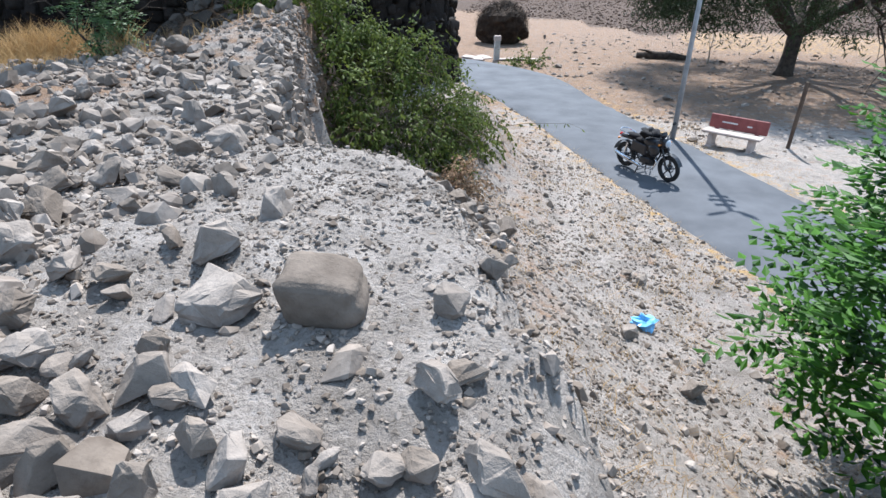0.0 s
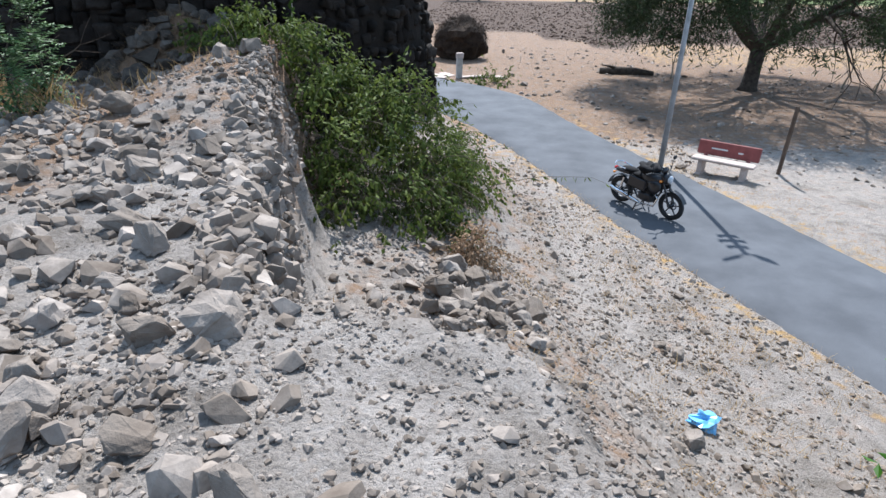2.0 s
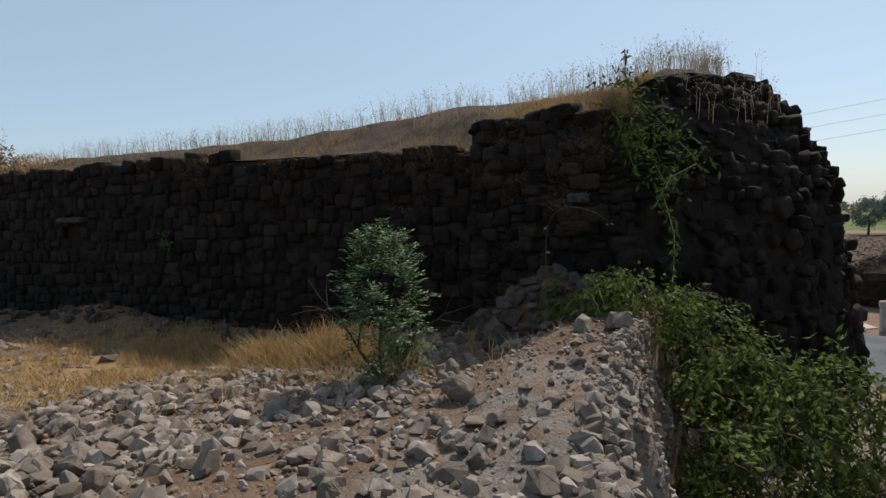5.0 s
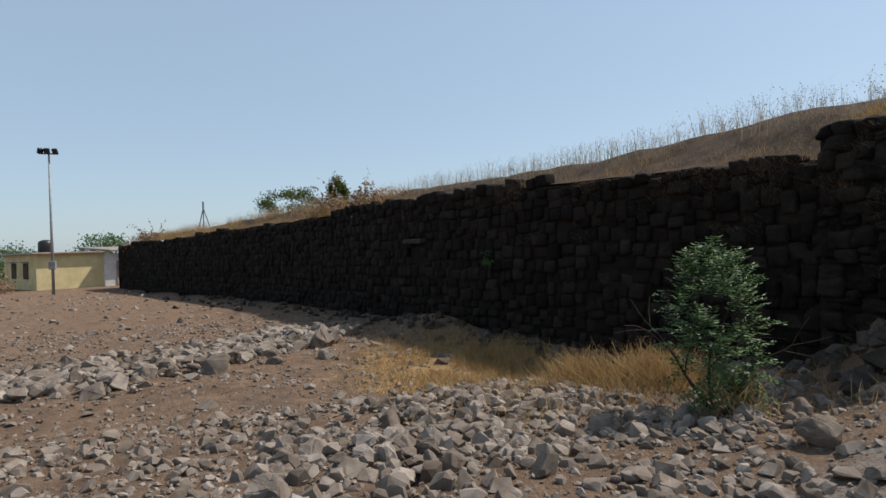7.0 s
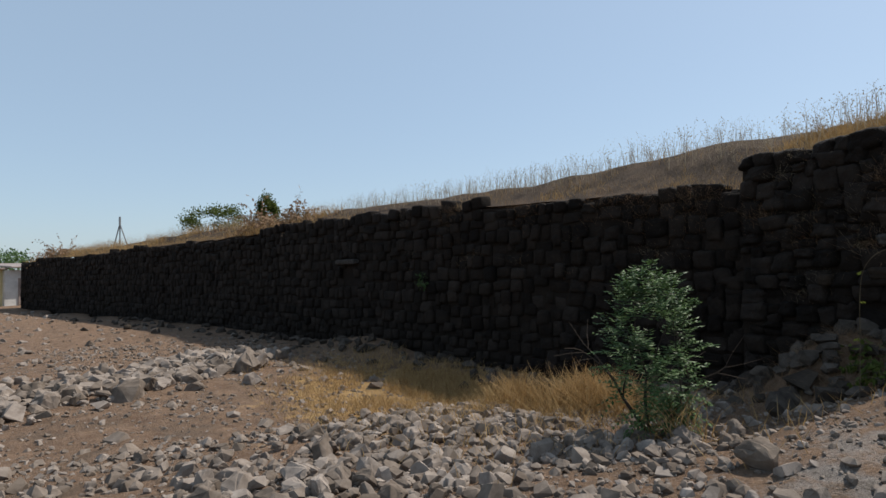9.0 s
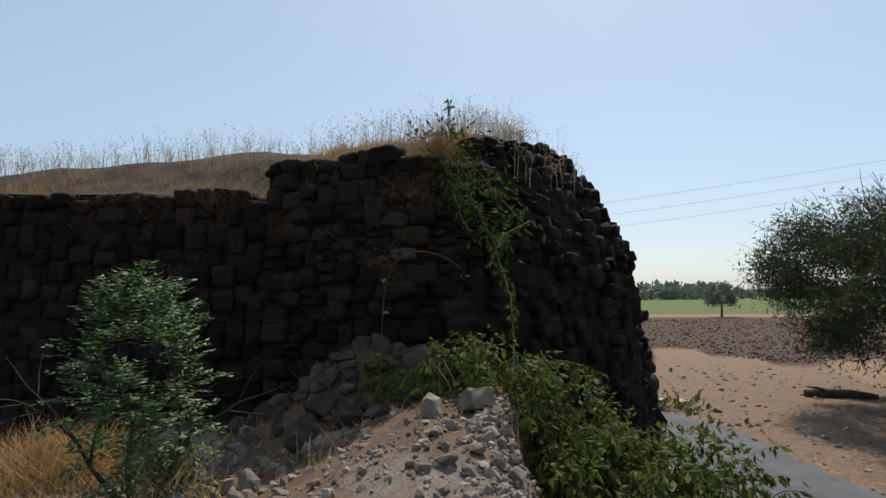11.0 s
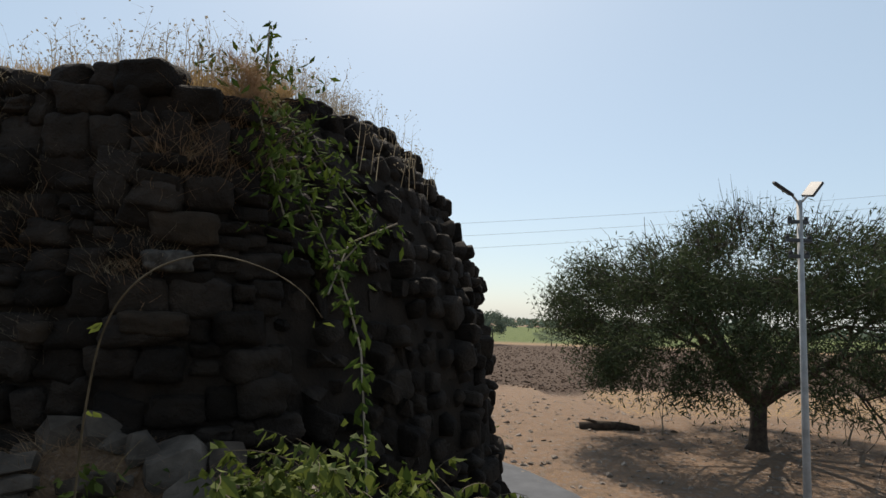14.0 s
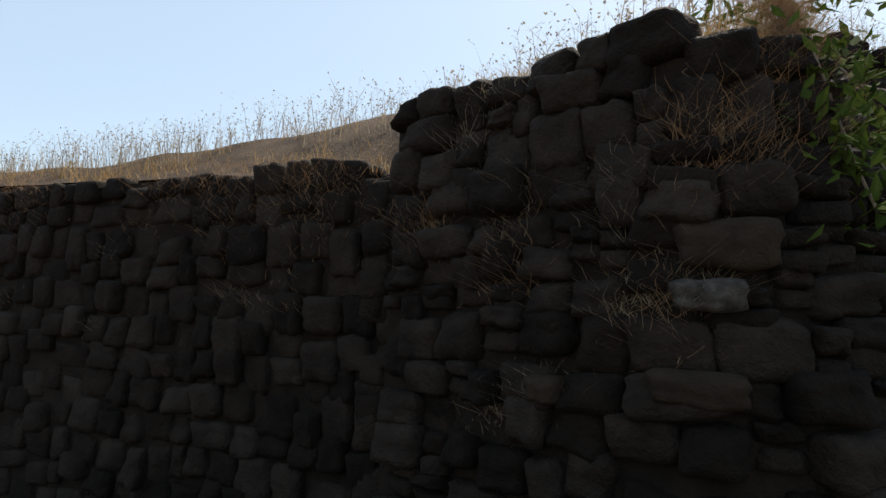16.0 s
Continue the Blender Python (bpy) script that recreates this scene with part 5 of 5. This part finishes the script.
# ---- the yard to the west: house, mast, bushes ----
def house():
    t = thing("house", "low yellow house with tin roof and white annex", "house", pose(-48.9, -7.0, 2.75, 0, 0, 28))
    b = Build()
    b.box(-7.0, 0, 0, 0, 4.2, 2.6)
    part("wall", b, M_YELLOW, t, "pale yellow limewashed walls")
    b = Build()
    b.box(-7.4, -0.35, 2.6, 0.35, 4.4, 2.72, pose(0, 0, 0, 0, 0, 0), 0.02)
    part("roof", b, M_TIN, t, "rusty tin roof")
    b = Build()
    b.box(-5.0, 4.2, 0, 0.3, 7.2, 2.55)
    part("annex_wall", b, M_WHITE, t, "white annex wall")
    b = Build()
    b.box(-5.2, 4.3, 2.75, 0.9, 7.6, 2.86, pose(0, 0, 0, 0, 3), 0.02)
    part("annex_roof", b, M_TIN, t)
    b = Build()
    b.box(0.28, 5.0, 0.1, 0.36, 5.9, 2.0)
    part("door", b, M_TIN, t, "weathered grey door")
    for x in (-5.2, -2.6):
        b = Build()
        b.box(x, -0.05, 0.9, x + 1.0, 0.03, 2.0)
        w = part("window", b, M_DARKWOOD, t, "dark wooden shutter")
        b = Build()
        b.box(x - 0.15, -0.45, 2.05, x + 1.15, 0.0, 2.12)
        part("awning", b, M_TIN, w)
    b = Build()
    b.tube([(-4.6, 2.0, 2.72), (-4.6, 2.0, 3.5), (-4.6, 2.0, 3.62), (-4.6, 2.0, 3.72)], [0.5, 0.5, 0.42, 0.2], 16)
    tank = b.ob("water_tank", M_TANK, None, "", True)
    tank.matrix_world = pose(-48.9, -7.0, 2.75, 0, 0, 28)
    tagged(tank, "black plastic water tank on the house roof", "water tank")


house()


def floodlight_mast():
    p = Vector((-1.64 - 0.983 * 42, 2.81 - 0.184 * 42))
    z0 = height(p.x, p.y) - 0.1
    t = thing("floodlight_mast", "tall steel mast with floodlights on top", "mast", pose(p.x, p.y, z0))
    H = 4.91 + 0.1526 * 42 - z0
    b = Build()
    b.tube([(0, 0, 0), (0, 0, H)], [0.09, 0.05], 10)
    part("pole", b, M_STEEL, t, "", True)
    b = Build()
    b.box(-0.04, -0.5, H - 0.08, 0.04, 0.5, H, None, 0.01)
    part("cross_arm", b, M_STEEL, t)
    for y, a in ((-0.6, 30), (-0.1, 0), (0.5, -30)):
        b = Build()
        b.box(-0.08, -0.15, 0.0, 0.1, 0.15, 0.34, pose(0.05, y * 0.75, H - 0.05, 0, 25, a), 0.03)
        part("floodlight", b, M_ENGINE, t)
    b = Build()
    b.box(-0.12, -0.18, 1.6, 0.2, 0.18, 2.1, None, 0.02)
    part("switch_box", b, M_STEEL, t)


floodlight_mast()
for x, y, h, w, sd in ((-62, -11.5, 3.6, 7, 101), (-68, -14, 4.4, 8, 102), (-60, -4, 4.8, 7, 103), (-58, -16, 2.0, 6, 104), (-75, -20, 4.4, 9, 105), (-64, -22, 2.4, 8, 106)):
    t = far_tree(x, y, h, w, sd, "yard_tree", "green tree behind the yellow house", M_LEAF_DARK)
    t.matrix_world = pose(x, y, height(x, y) - h * 0.18)
for s, h, w, sd in ((16.0, 2.1, 3.0, 111), (20.5, 2.0, 1.0, 112)):
    p = LONG.at(s) - LONG.normal(s) * 3.2
    t = far_tree(p.x, p.y, h, w, sd, "rampart_bush", "bush growing on the rampart bank", M_LEAF)
    t.matrix_world = pose(p.x, p.y, long_top(s) + 0.1)
brush = []
for _ in range(9000):
    s = rg.uniform(2, LONG.length - 14)
    back = rg.uniform(0.0, 2.4)
    if noise.noise(Vector((s * 0.45, back, 21))) < 0.02:
        continue
    p = LONG.at(s) - LONG.normal(s) * back
    lift = lerp_at(-p.x, [7.5, 9, 11, 14, 20, 30, 46], [1.15, 1.0, 0.75, 0.62, 0.7, 0.75, 0.5])
    brush.append(Vector((p.x, p.y, long_top(s) - 0.1 + lift * lerp_at(back, [0.35, 0.9, 1.6, 2.4], [0.08, 0.45, 0.9, 1.0]))))
grass("dry_grass", "thick golden-brown dry grass on the far rampart bank", brush, 0.15, 0.5, M_STRAW, 58, 0.007, 0.5)
for s_at, w_at in ((24.0, 1.2), (26.5, 1.0), (3.0, 1.3)):
    p = LONG.at(s_at) - LONG.normal(s_at) * 0.9
    creeper("thorn_heap", "low brown thorn scrub on the rampart edge", [((p.x, p.y, long_top(s_at) + 0.35), (w_at, w_at * 0.7, 0.45))], 60, int(s_at * 10), 0.14, 420, M_HANGING)
creeper("thorn_heap", "heap of dry brown thorn branches in the yard", [((-47.5, -9.5, 3.1), (1.6, 1.6, 0.9))], 60, 36, 0.2, 500, M_HANGING)


def survey_tripod():
    s = 8.0
    p = LONG.at(s) - LONG.normal(s) * 2.2
    z = long_top(s) + 0.35
    t = thing("pole_frame", "small pole frame standing on the rampart", "pole frame", pose(p.x, p.y, z))
    for dx in (-0.35, 0.0, 0.45):
        b = Build()
        b.tube([(dx * 0.3, dx, 0), (0, 0, 1.5)], 0.035, 6)
        part("leg", b, M_STEEL, t)
    b = Build()
    b.tube([(0, 0, 1.4), (0, 0, 1.9)], 0.06, 6)
    part("head", b, M_STEEL, t)


survey_tripod()


# ---- loose rubble ----
def big_block():
    bm = bmesh.new()
    bmesh.ops.create_cube(bm, size=1.0)
    bmesh.ops.bevel(bm, geom=bm.edges[:], offset=0.22, segments=4, profile=0.5, affect="EDGES")
    bmesh.ops.subdivide_edges(bm, edges=bm.edges[:], cuts=2, use_grid_fill=True)
    for v in bm.verts:
        v.co = Vector((v.co.x * 0.285, v.co.y * 0.24, v.co.z * 0.20))
        v.co += v.co.normalized() * (0.025 * noise.noise(v.co * 6) + 0.008 * noise.noise(v.co * 22))
        if v.co.z > 0:
            v.co.x *= 0.97
            v.co.z += 0.03 * math.exp(-((v.co.x - 0.12) / 0.1) ** 2) * -1
    me = bpy.data.meshes.new("dressed_block")
    bm.to_mesh(me)
    bm.free()
    me.materials.append(M_STONE)
    me.shade_smooth()
    o = new("dressed_block", me)
    o.matrix_world = pose(-0.67, 1.66, height(-0.67, 1.66) + 0.07, 6, -3, 8)
    tagged(o, "large rounded dressed stone block on the dusty mound", "stone block")


big_block()

# singled-out stones by area: x, y, size, height over size
FORE_STONES = [(-1.18, 2.42, 0.19, 1), (-1.25, 0.95, 0.23, 0.74), (-1.6, 1.25, 0.21, 0.56), (-1.75, 0.85, 0.21, 0.96), (-0.55, 1.12, 0.15, 0.78), (-0.3, 1.05, 0.13, 0.77), (-0.45, 0.85, 0.12, 1.3), (-0.2, 0.9, 0.13, 0.8), (-1, 1.05, 0.12, 0.69), (-0.85, 0.85, 0.11, 1.6), (-0.05, 0.95, 0.15, 0.69), (-0.15, 1.4, 0.12, 0.71), (-1.05, 1.62, 0.24, 0.57), (0.35, 2.2, 0.16, 0.74), (-2.1, 1.9, 0.23, 0.81), (-2.2, 1.4, 0.25, 0.83)]
SLOPE_STONES = [(-1.55, 2.62, 0.2, 1.1), (1.35, 6.2, 0.2, 0.87), (1.6, 8.3, 0.18, 0.81), (2.4, 8.85, 0.17, 0.7), (1.8, 8.15, 0.2, 0.7), (1.9, 5.3, 0.24, 0.93), (4.73, 22.8, 0.42, 0.84), (0.9, 29, 0.3, 0.71), (0.2, 40.5, 0.26, 1.7), (-0.45, 6.95, 0.26, 0.97), (-0.3, 6.3, 0.25, 0.69), (-1.45, 8.1, 0.26, 0.73), (-0.95, 7.3, 0.26, 0.87), (-1.3, 6.9, 0.26, 0.58)]
MOUND_STONES = [(-2.72, 4.35, 0.20, 1.1), (-2, 3.55, 0.22, 0.94), (-2.3, 3.5, 0.19, 0.89), (-3, 4.6, 0.24, 0.61), (-3.4, 5.5, 0.24, 0.69), (-2.9, 3, 0.23, 0.74), (-3.6, 3.6, 0.26, 0.77), (-6.5, 4.2, 0.3, 0.88), (-5.7, 3.3, 0.3, 0.9), (-5.9, 2.2, 0.3, 0.94), (-5, 2.5, 0.28, 0.84)]
CREST_STONES = [(-4.4, 6.95, 0.33, 0.92), (-6.3, 8.4, 0.34, 0.55), (-4.1, 8.7, 0.26, 0.77), (-3.75, 8.75, 0.24, 0.93), (-3.7, 7.7, 0.16, 0.69), (-3.9, 8.1, 0.17, 0.65)]
for area in (FORE_STONES, SLOPE_STONES, MOUND_STONES, CREST_STONES):
    for x, y, k, tall in area:
        lay_stone(x, y, k * 1.12, k * 0.9, k * tall * 0.82, rng, 0.3)

# heaps: centre, spread, count, size
rs = random.Random(123)
HEAPS = [((-0.7, 1.02), (0.9, 0.25), 34, 0.14), ((-1.75, 1.6), (0.5, 0.5), 22, 0.18), ((-2.3, 3.0), (0.6, 0.5), 16, 0.16), ((0.1, 2.6), (0.3, 0.8), 16, 0.11), ((-3.9, 5.6), (0.9, 0.9), 32, 0.17), ((-2.9, 4.0), (0.6, 0.5), 14, 0.18), ((-0.95, 6.9), (0.38, 0.6), 60, 0.24), ((-6.0, 7.0), (0.7, 0.7), 24, 0.2)]
YARD_HEAPS = [((-8.6, 5.6), (1.1, 1.2), 70, 0.24), ((-7.0, 4.4), (0.9, 0.8), 44, 0.22), ((-14.0, 2.0), (0.9, 2.2), 70, 0.38), ((-16.0, 5.2), (1.0, 0.7), 34, 0.44)]
for (cx, cy), (sx, sy), n, size in HEAPS:
    for _ in range(n):
        x, y = rs.gauss(cx, sx * 0.7), rs.gauss(cy, sy * 0.7)
        if north_of_wall(x, y) > -0.6:
            continue
        k = size * rs.uniform(0.45, 1.2)
        lay_stone(x, y, k * rs.uniform(0.8, 1.4), k * rs.uniform(0.7, 1.1), k * rs.uniform(0.42, 0.85), rs, 0.5, sink=0.2)


def rubble_carpet():
    r = random.Random(200)
    b = Build()
    # middling stones
    n = 0
    while n < 5000:
        x, y = r.uniform(-9.5, 0.8), r.uniform(-1.5, 10.6)
        ex = lerp_at(y, EDGE_Y, EDGE_X)
        if x > ex + 0.3 or north_of_wall(x, y) > -0.3:
            continue
        if noise.noise(Vector((x * 0.8, y * 0.8, 4))) < r.uniform(-0.6, 0.45):
            continue
        n += 1
        if y < 3.9 and x > -1.5 and r.random() < 0.86:
            continue
        if y < 3.9 and x > -2.6 and r.random() < 0.5:
            continue
        if (x + 5.5) ** 2 + (y - 10.2) ** 2 < 1.1:
            continue
        scatter(b, SHAPES, x, y, (0.05 + 0.14 * r.random() ** 2.2) * (0.62 if y > 7.2 and x > -5 else 1.0), r)
    for (cx, cy), (sx, sy), count, size in YARD_HEAPS:
        for _ in range(count):
            scatter(b, ROUGH, r.gauss(cx, sx * 0.7), r.gauss(cy, sy * 0.7), size * r.uniform(0.5, 1.2), r, 0.2)
    # band of rubble running west of the mound and the far heap
    for _ in range(700):
        u = r.random()
        x, y = -4.8 - 5.2 * u + r.gauss(0, 0.5), 3.0 + 4.6 * math.sin(u * 1.7) + r.gauss(0, 0.75)
        scatter(b, SHAPES, x, y, 0.06 + 0.16 * r.random() ** 1.6, r, 0.2)
    for _ in range(1000):
        u = r.random()
        x, y = -13.0 - 4.5 * u ** 2 + r.gauss(0, 0.7), -3.0 + 9.0 * u + r.gauss(0, 0.5)
        scatter(b, SHAPES, x, y, r.uniform(0.1, 0.34), r, 0.15)
    # stones breaking out along the ledge, the cleft and the slope
    for _ in range(1500):
        y = r.uniform(4.0, 9.0)
        x = lerp_at(y, EDGE_Y, EDGE_X) + r.uniform(-0.3, 0.2)
        scatter(b, SHAPES, x, y, (0.03 + 0.13 * r.random() ** 2) * (0.6 if y > 7.2 else 1.0), r, 0.4, 0.9)
    for _ in range(260):
        x, y = r.gauss(-1.0, 0.7), r.gauss(6.9, 0.8)
        scatter(b, SHAPES, x, y, r.uniform(0.04, 0.16), r)
    for _ in range(4200):
        x, y = r.uniform(-1.0, 5), r.uniform(1, 20)
        if d_road(x, y) > 0.05 and x > lerp_at(y, EDGE_Y, EDGE_X) and not (-1.9 < x < -0.9 and 4.2 < y < 6.2) and noise.noise(Vector((x * 0.9, y * 0.9, 12))) > -0.2:
            scatter(b, SHAPES, x, y, 0.03 + 0.1 * r.random() ** 3, r)
    # bare ground beyond the road and the yard
    for _ in range(1500):
        x, y = r.uniform(0, 16), r.uniform(16, 44)
        if d_road(x, y) > 0.2 and y > 12:
            scatter(b, SHAPES, x, y, 0.05 + 0.22 * r.random() ** 3, r, 0.45, 0.5)
    for _ in range(1900):
        x, y = r.uniform(-42, -7), r.uniform(-9, 8)
        if north_of_wall(x, y) < -1:
            scatter(b, SHAPES, x, y, 0.05 + 0.22 * r.random() ** 3, r, 0.4, 0.6)
    tagged(b.ob("loose_rubble", M_CHIP), "loose grey rubble stones strewn over the ground", "rubble", kind="stuff")
    # stones fallen from the wall along its foot
    b = Build()
    for _ in range(120):
        x = r.uniform(-7, -4)
        y = float(np.interp(x, _wx, _wy)) - abs(r.gauss(0.2, 0.6))
        scatter(b, SHAPES, x, y, r.uniform(0.1, 0.36), r, 0.2)
    for _ in range(200):
        x = r.uniform(-34, -7)
        y = float(np.interp(x, _wx, _wy)) - 0.25 - abs(r.gauss(0, 0.7 if x > -22 else 1.4))
        scatter(b, SHAPES, x, y, r.uniform(0.08, 0.36), r, 0.3)
    tagged(b.ob("fallen_stones", varied("fallen_basalt", (0.03, 0.024, 0.019), (0.09, 0.072, 0.058), 5, 30, 0.92, 0, 0.5, 0.012, per_island=0.35)), "dark basalt stones fallen along the foot of the wall", "rubble", kind="stuff")
    b = Build()
    n = 0
    while n < 34000:
        x, y = r.uniform(-7.5, 2.5), r.uniform(-0.8, 9.8)
        if r.random() < 0.35:
            x, y = r.uniform(-3, 1), r.uniform(0.3, 4.2)
        elif r.random() < 0.3:
            x, y = r.uniform(-0.5, 3.6), r.uniform(1, 14)
            if d_road(x, y) < 0.05:
                continue
        if north_of_wall(x, y) > -0.3:
            continue
        if noise.noise(Vector((x * 1.7, y * 1.7, 8))) < r.uniform(-0.9, 0.1):
            continue
        k = 0.45 if y < 3.9 and x > -1.9 else 1.0
        scatter(b, CHIPS, x, y, 0.012 + 0.055 * k * r.random() ** 2, r, 0.3, 0.6)
        n += 1
    for _ in range(9000):
        x, y = r.uniform(-22, -5.5), r.uniform(-5, 8)
        if north_of_wall(x, y) < -1:
            scatter(b, CHIPS, x, y, 0.03 + 0.08 * r.random() ** 2, r, 0.35, 0.6)
    tagged(b.ob("stone_chips", M_CHIP), "fine grey stone chips and gravel on the mound", "gravel", kind="stuff")


rubble_carpet()


# ---- the stones of the wall ----
def lumpy(shape, seed):
    """A block with an uneven, hewn face."""
    bm = bmesh.new()
    vs = [bm.verts.new(p) for p in shape[0]]
    for f in shape[1]:
        bm.faces.new([vs[i] for i in f])
    bmesh.ops.subdivide_edges(bm, edges=[e for e in bm.edges if e.calc_length() > 0.3], cuts=3, use_grid_fill=True)
    for v in bm.verts:
        q = v.co * 2.6 + Vector((seed * 1.3, 0, seed))
        v.co += v.co.normalized() * (0.10 * noise.noise(q) + 0.05 * noise.noise(q * 2.6))
    bm.verts.index_update()
    out = [v.co.copy() for v in bm.verts], [tuple(v.index for v in f.verts) for f in bm.faces]
    bm.free()
    return out


BLOCKS = BLOCKS + [rounded_block(520 + i, 0.19) for i in range(4)]
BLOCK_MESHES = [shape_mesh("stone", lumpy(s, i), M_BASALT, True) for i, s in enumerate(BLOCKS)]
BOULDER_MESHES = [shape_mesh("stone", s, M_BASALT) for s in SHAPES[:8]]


def face_matrix(c, n, w, d, h, r, jig=0.05):
    a = math.atan2(n.y, n.x) - math.pi / 2
    return Matrix.Translation(c) @ Euler((r.gauss(0, jig), r.gauss(0, jig), a + r.gauss(0, jig))).to_matrix().to_4x4() @ Matrix.Diagonal((w, d, h, 1))


def bastion_stones():
    r = random.Random(400)
    rest = Build()
    near = 0
    s = 0.0
    while s < 2.45:
        # coping of rounded stones along the top
        w = r.uniform(0.2, 0.38)
        c = bastion_point(s + w / 2, bastion_top(s) - 0.07 + r.gauss(0, 0.02), -0.12)
        o = new("stone", r.choice(BLOCK_MESHES))
        o.parent = wall_bastion
        o.matrix_world = face_matrix(c, ROUND.normal(s + w / 2), w * 0.97, 0.4, r.uniform(0.17, 0.24), r, 0.09)
        s += w
    z = 0.05
    while z < 7.3:
        h = r.uniform(0.16, 0.29) if z > 2.5 else 0.34
        s = -0.02 + r.uniform(0, 0.2)
        while s < 9.2:
            rubble = s > 3.0 + 0.5 * noise.noise(Vector((0, z, 0)))
            w = r.uniform(0.14, 0.34) + 0.22 * r.random() ** 3 if not rubble else r.uniform(0.14, 0.32)
            zc = z + h / 2 + 0.11 * noise.noise(Vector((s * 0.55, z * 0.5, 7)))
            if zc + h * 0.5 < bastion_top(s + w / 2) - (0.08 if s < 2.45 else 0.0):
                out = r.gauss(0.0, 0.025) if not rubble else r.gauss(-0.09, 0.06)
                hh = h * (1.0 if not rubble else r.uniform(0.75, 1.15))
                c = bastion_point(s + w / 2, zc + r.gauss(0, 0.03), out - 0.1)
                if not rubble and w < 0.3 and r.random() < 0.45:
                    # two small stones in place of one
                    low = face_matrix(c - Vector((0, 0, hh * 0.27)), ROUND.normal(s + w / 2), w, 0.34, hh * 0.5, r, 0.07)
                    vs, fs = r.choice(BLOCKS)
                    rest.add([low @ p for p in vs], fs)
                    c, hh = c + Vector((0, 0, hh * 0.24)), hh * 0.52
                m = face_matrix(c, ROUND.normal(s + w / 2), w * r.uniform(0.9, 1.02), r.uniform(0.3, 0.42), hh * r.uniform(0.85, 1.18), r, 0.055 if not rubble else 0.22)
                visible = c.z > 3.4
                if visible and near < 300 and 0 <= s < 4.6:
                    o = new("stone", r.choice(BLOCK_MESHES if not rubble or r.random() < 0.4 else BOULDER_MESHES))
                    o.parent = wall_bastion
                    o.matrix_world = m
                    near += 1
                else:
                    vs, fs = r.choice(BLOCKS if not rubble or r.random() < 0.4 else SHAPES)
                    rest.add([m @ p for p in vs], fs)
            s += w
        z += h
    o = rest.ob("stonework", M_BASALT_J, wall_bastion, "rough basalt stonework darkened for wall shade", True)
    o["kind"] = "stuff"
    # a few paler and browner stones in the face
    for sx, z, w, h, mat in ((2.12, 5.12, 0.26, 0.13, M_LICHEN), (2.08, 4.74, 0.34, 0.14, M_BROWN_STONE), (2.2, 5.34, 0.36, 0.2, M_BROWN_STONE), (1.34, 4.66, 0.17, 0.13, M_BROWN_STONE)):
        o = new("stone", shape_mesh("stone", lumpy(BLOCKS[3], 31), mat, True))
        o.parent = wall_bastion
        o.matrix_world = face_matrix(bastion_point(sx, z, -0.02), ROUND.normal(sx), w, 0.3, h, r, 0.03)
    # the return face at the step
    b = Build()
    for k in range(60):
        zc = 2.6 + 3.4 * r.random()
        m = face_matrix(Vector((-7.27, 11.1 + r.uniform(0, 0.2), zc)), Vector((-1, 0, 0)), r.uniform(0.2, 0.35), 0.25, r.uniform(0.18, 0.28), r, 0.08)
        vs, fs = r.choice(BLOCKS)
        b.add([m @ p for p in vs], fs)
    o = b.ob("return_stonework", M_BASALT_J, wall_bastion, "", True)
    o["kind"] = "stuff"


def rampart_stones():
    r = random.Random(401)
    rest = Build()
    near = 0
    z = 2.2
    while z < 6.4:
        h = r.uniform(0.17, 0.30)
        s = r.uniform(0, 0.3)
        while s < LONG.length - 0.05:
            w = r.uniform(0.17, 0.36) + 0.2 * r.random() ** 3
            p, n = LONG.at(s + w / 2), LONG.normal(s + w / 2)
            if z + h * 0.6 < long_top(s + w / 2) and not (abs(p.x + 17.6) < 0.28 and 4.2 < z < 5.1):
                q = p + n * (r.gauss(0, 0.022) - 0.085)
                m = face_matrix(Vector((q.x, q.y, z + h / 2 + r.gauss(0, 0.035) + 0.1 * noise.noise(Vector((s * 0.5, z * 0.5, 3))))), n, w * r.uniform(0.9, 1.0), 0.34, h * r.uniform(0.82, 1.22), r, 0.06)
                if p.x > -10.2 and near < 150 and z > 3.2:
                    o = new("stone", r.choice(BLOCK_MESHES))
                    o.parent = wall_rampart
                    o.matrix_world = m
                    near += 1
                else:
                    vs, fs = r.choice(BLOCKS)
                    rest.add([m @ p2 for p2 in vs], fs)
            s += w
        z += h
    o = rest.ob("stonework", M_BASALT_J, wall_rampart, "rough basalt stonework darkened for wall shade", True)
    o["kind"] = "stuff"


bastion_stones()
rampart_stones()
b = Build()
b.box(-0.45, -0.16, -0.07, 0.45, 0.16, 0.07, None, 0.03)
lintel = b.ob("lintel", M_LICHEN, wall_rampart, "pale lintel over a small niche")
lintel.matrix_world = pose(-17.6, float(np.interp(-17.6, _wx, _wy)) - 0.1, 5.12, 0, 0, 14)
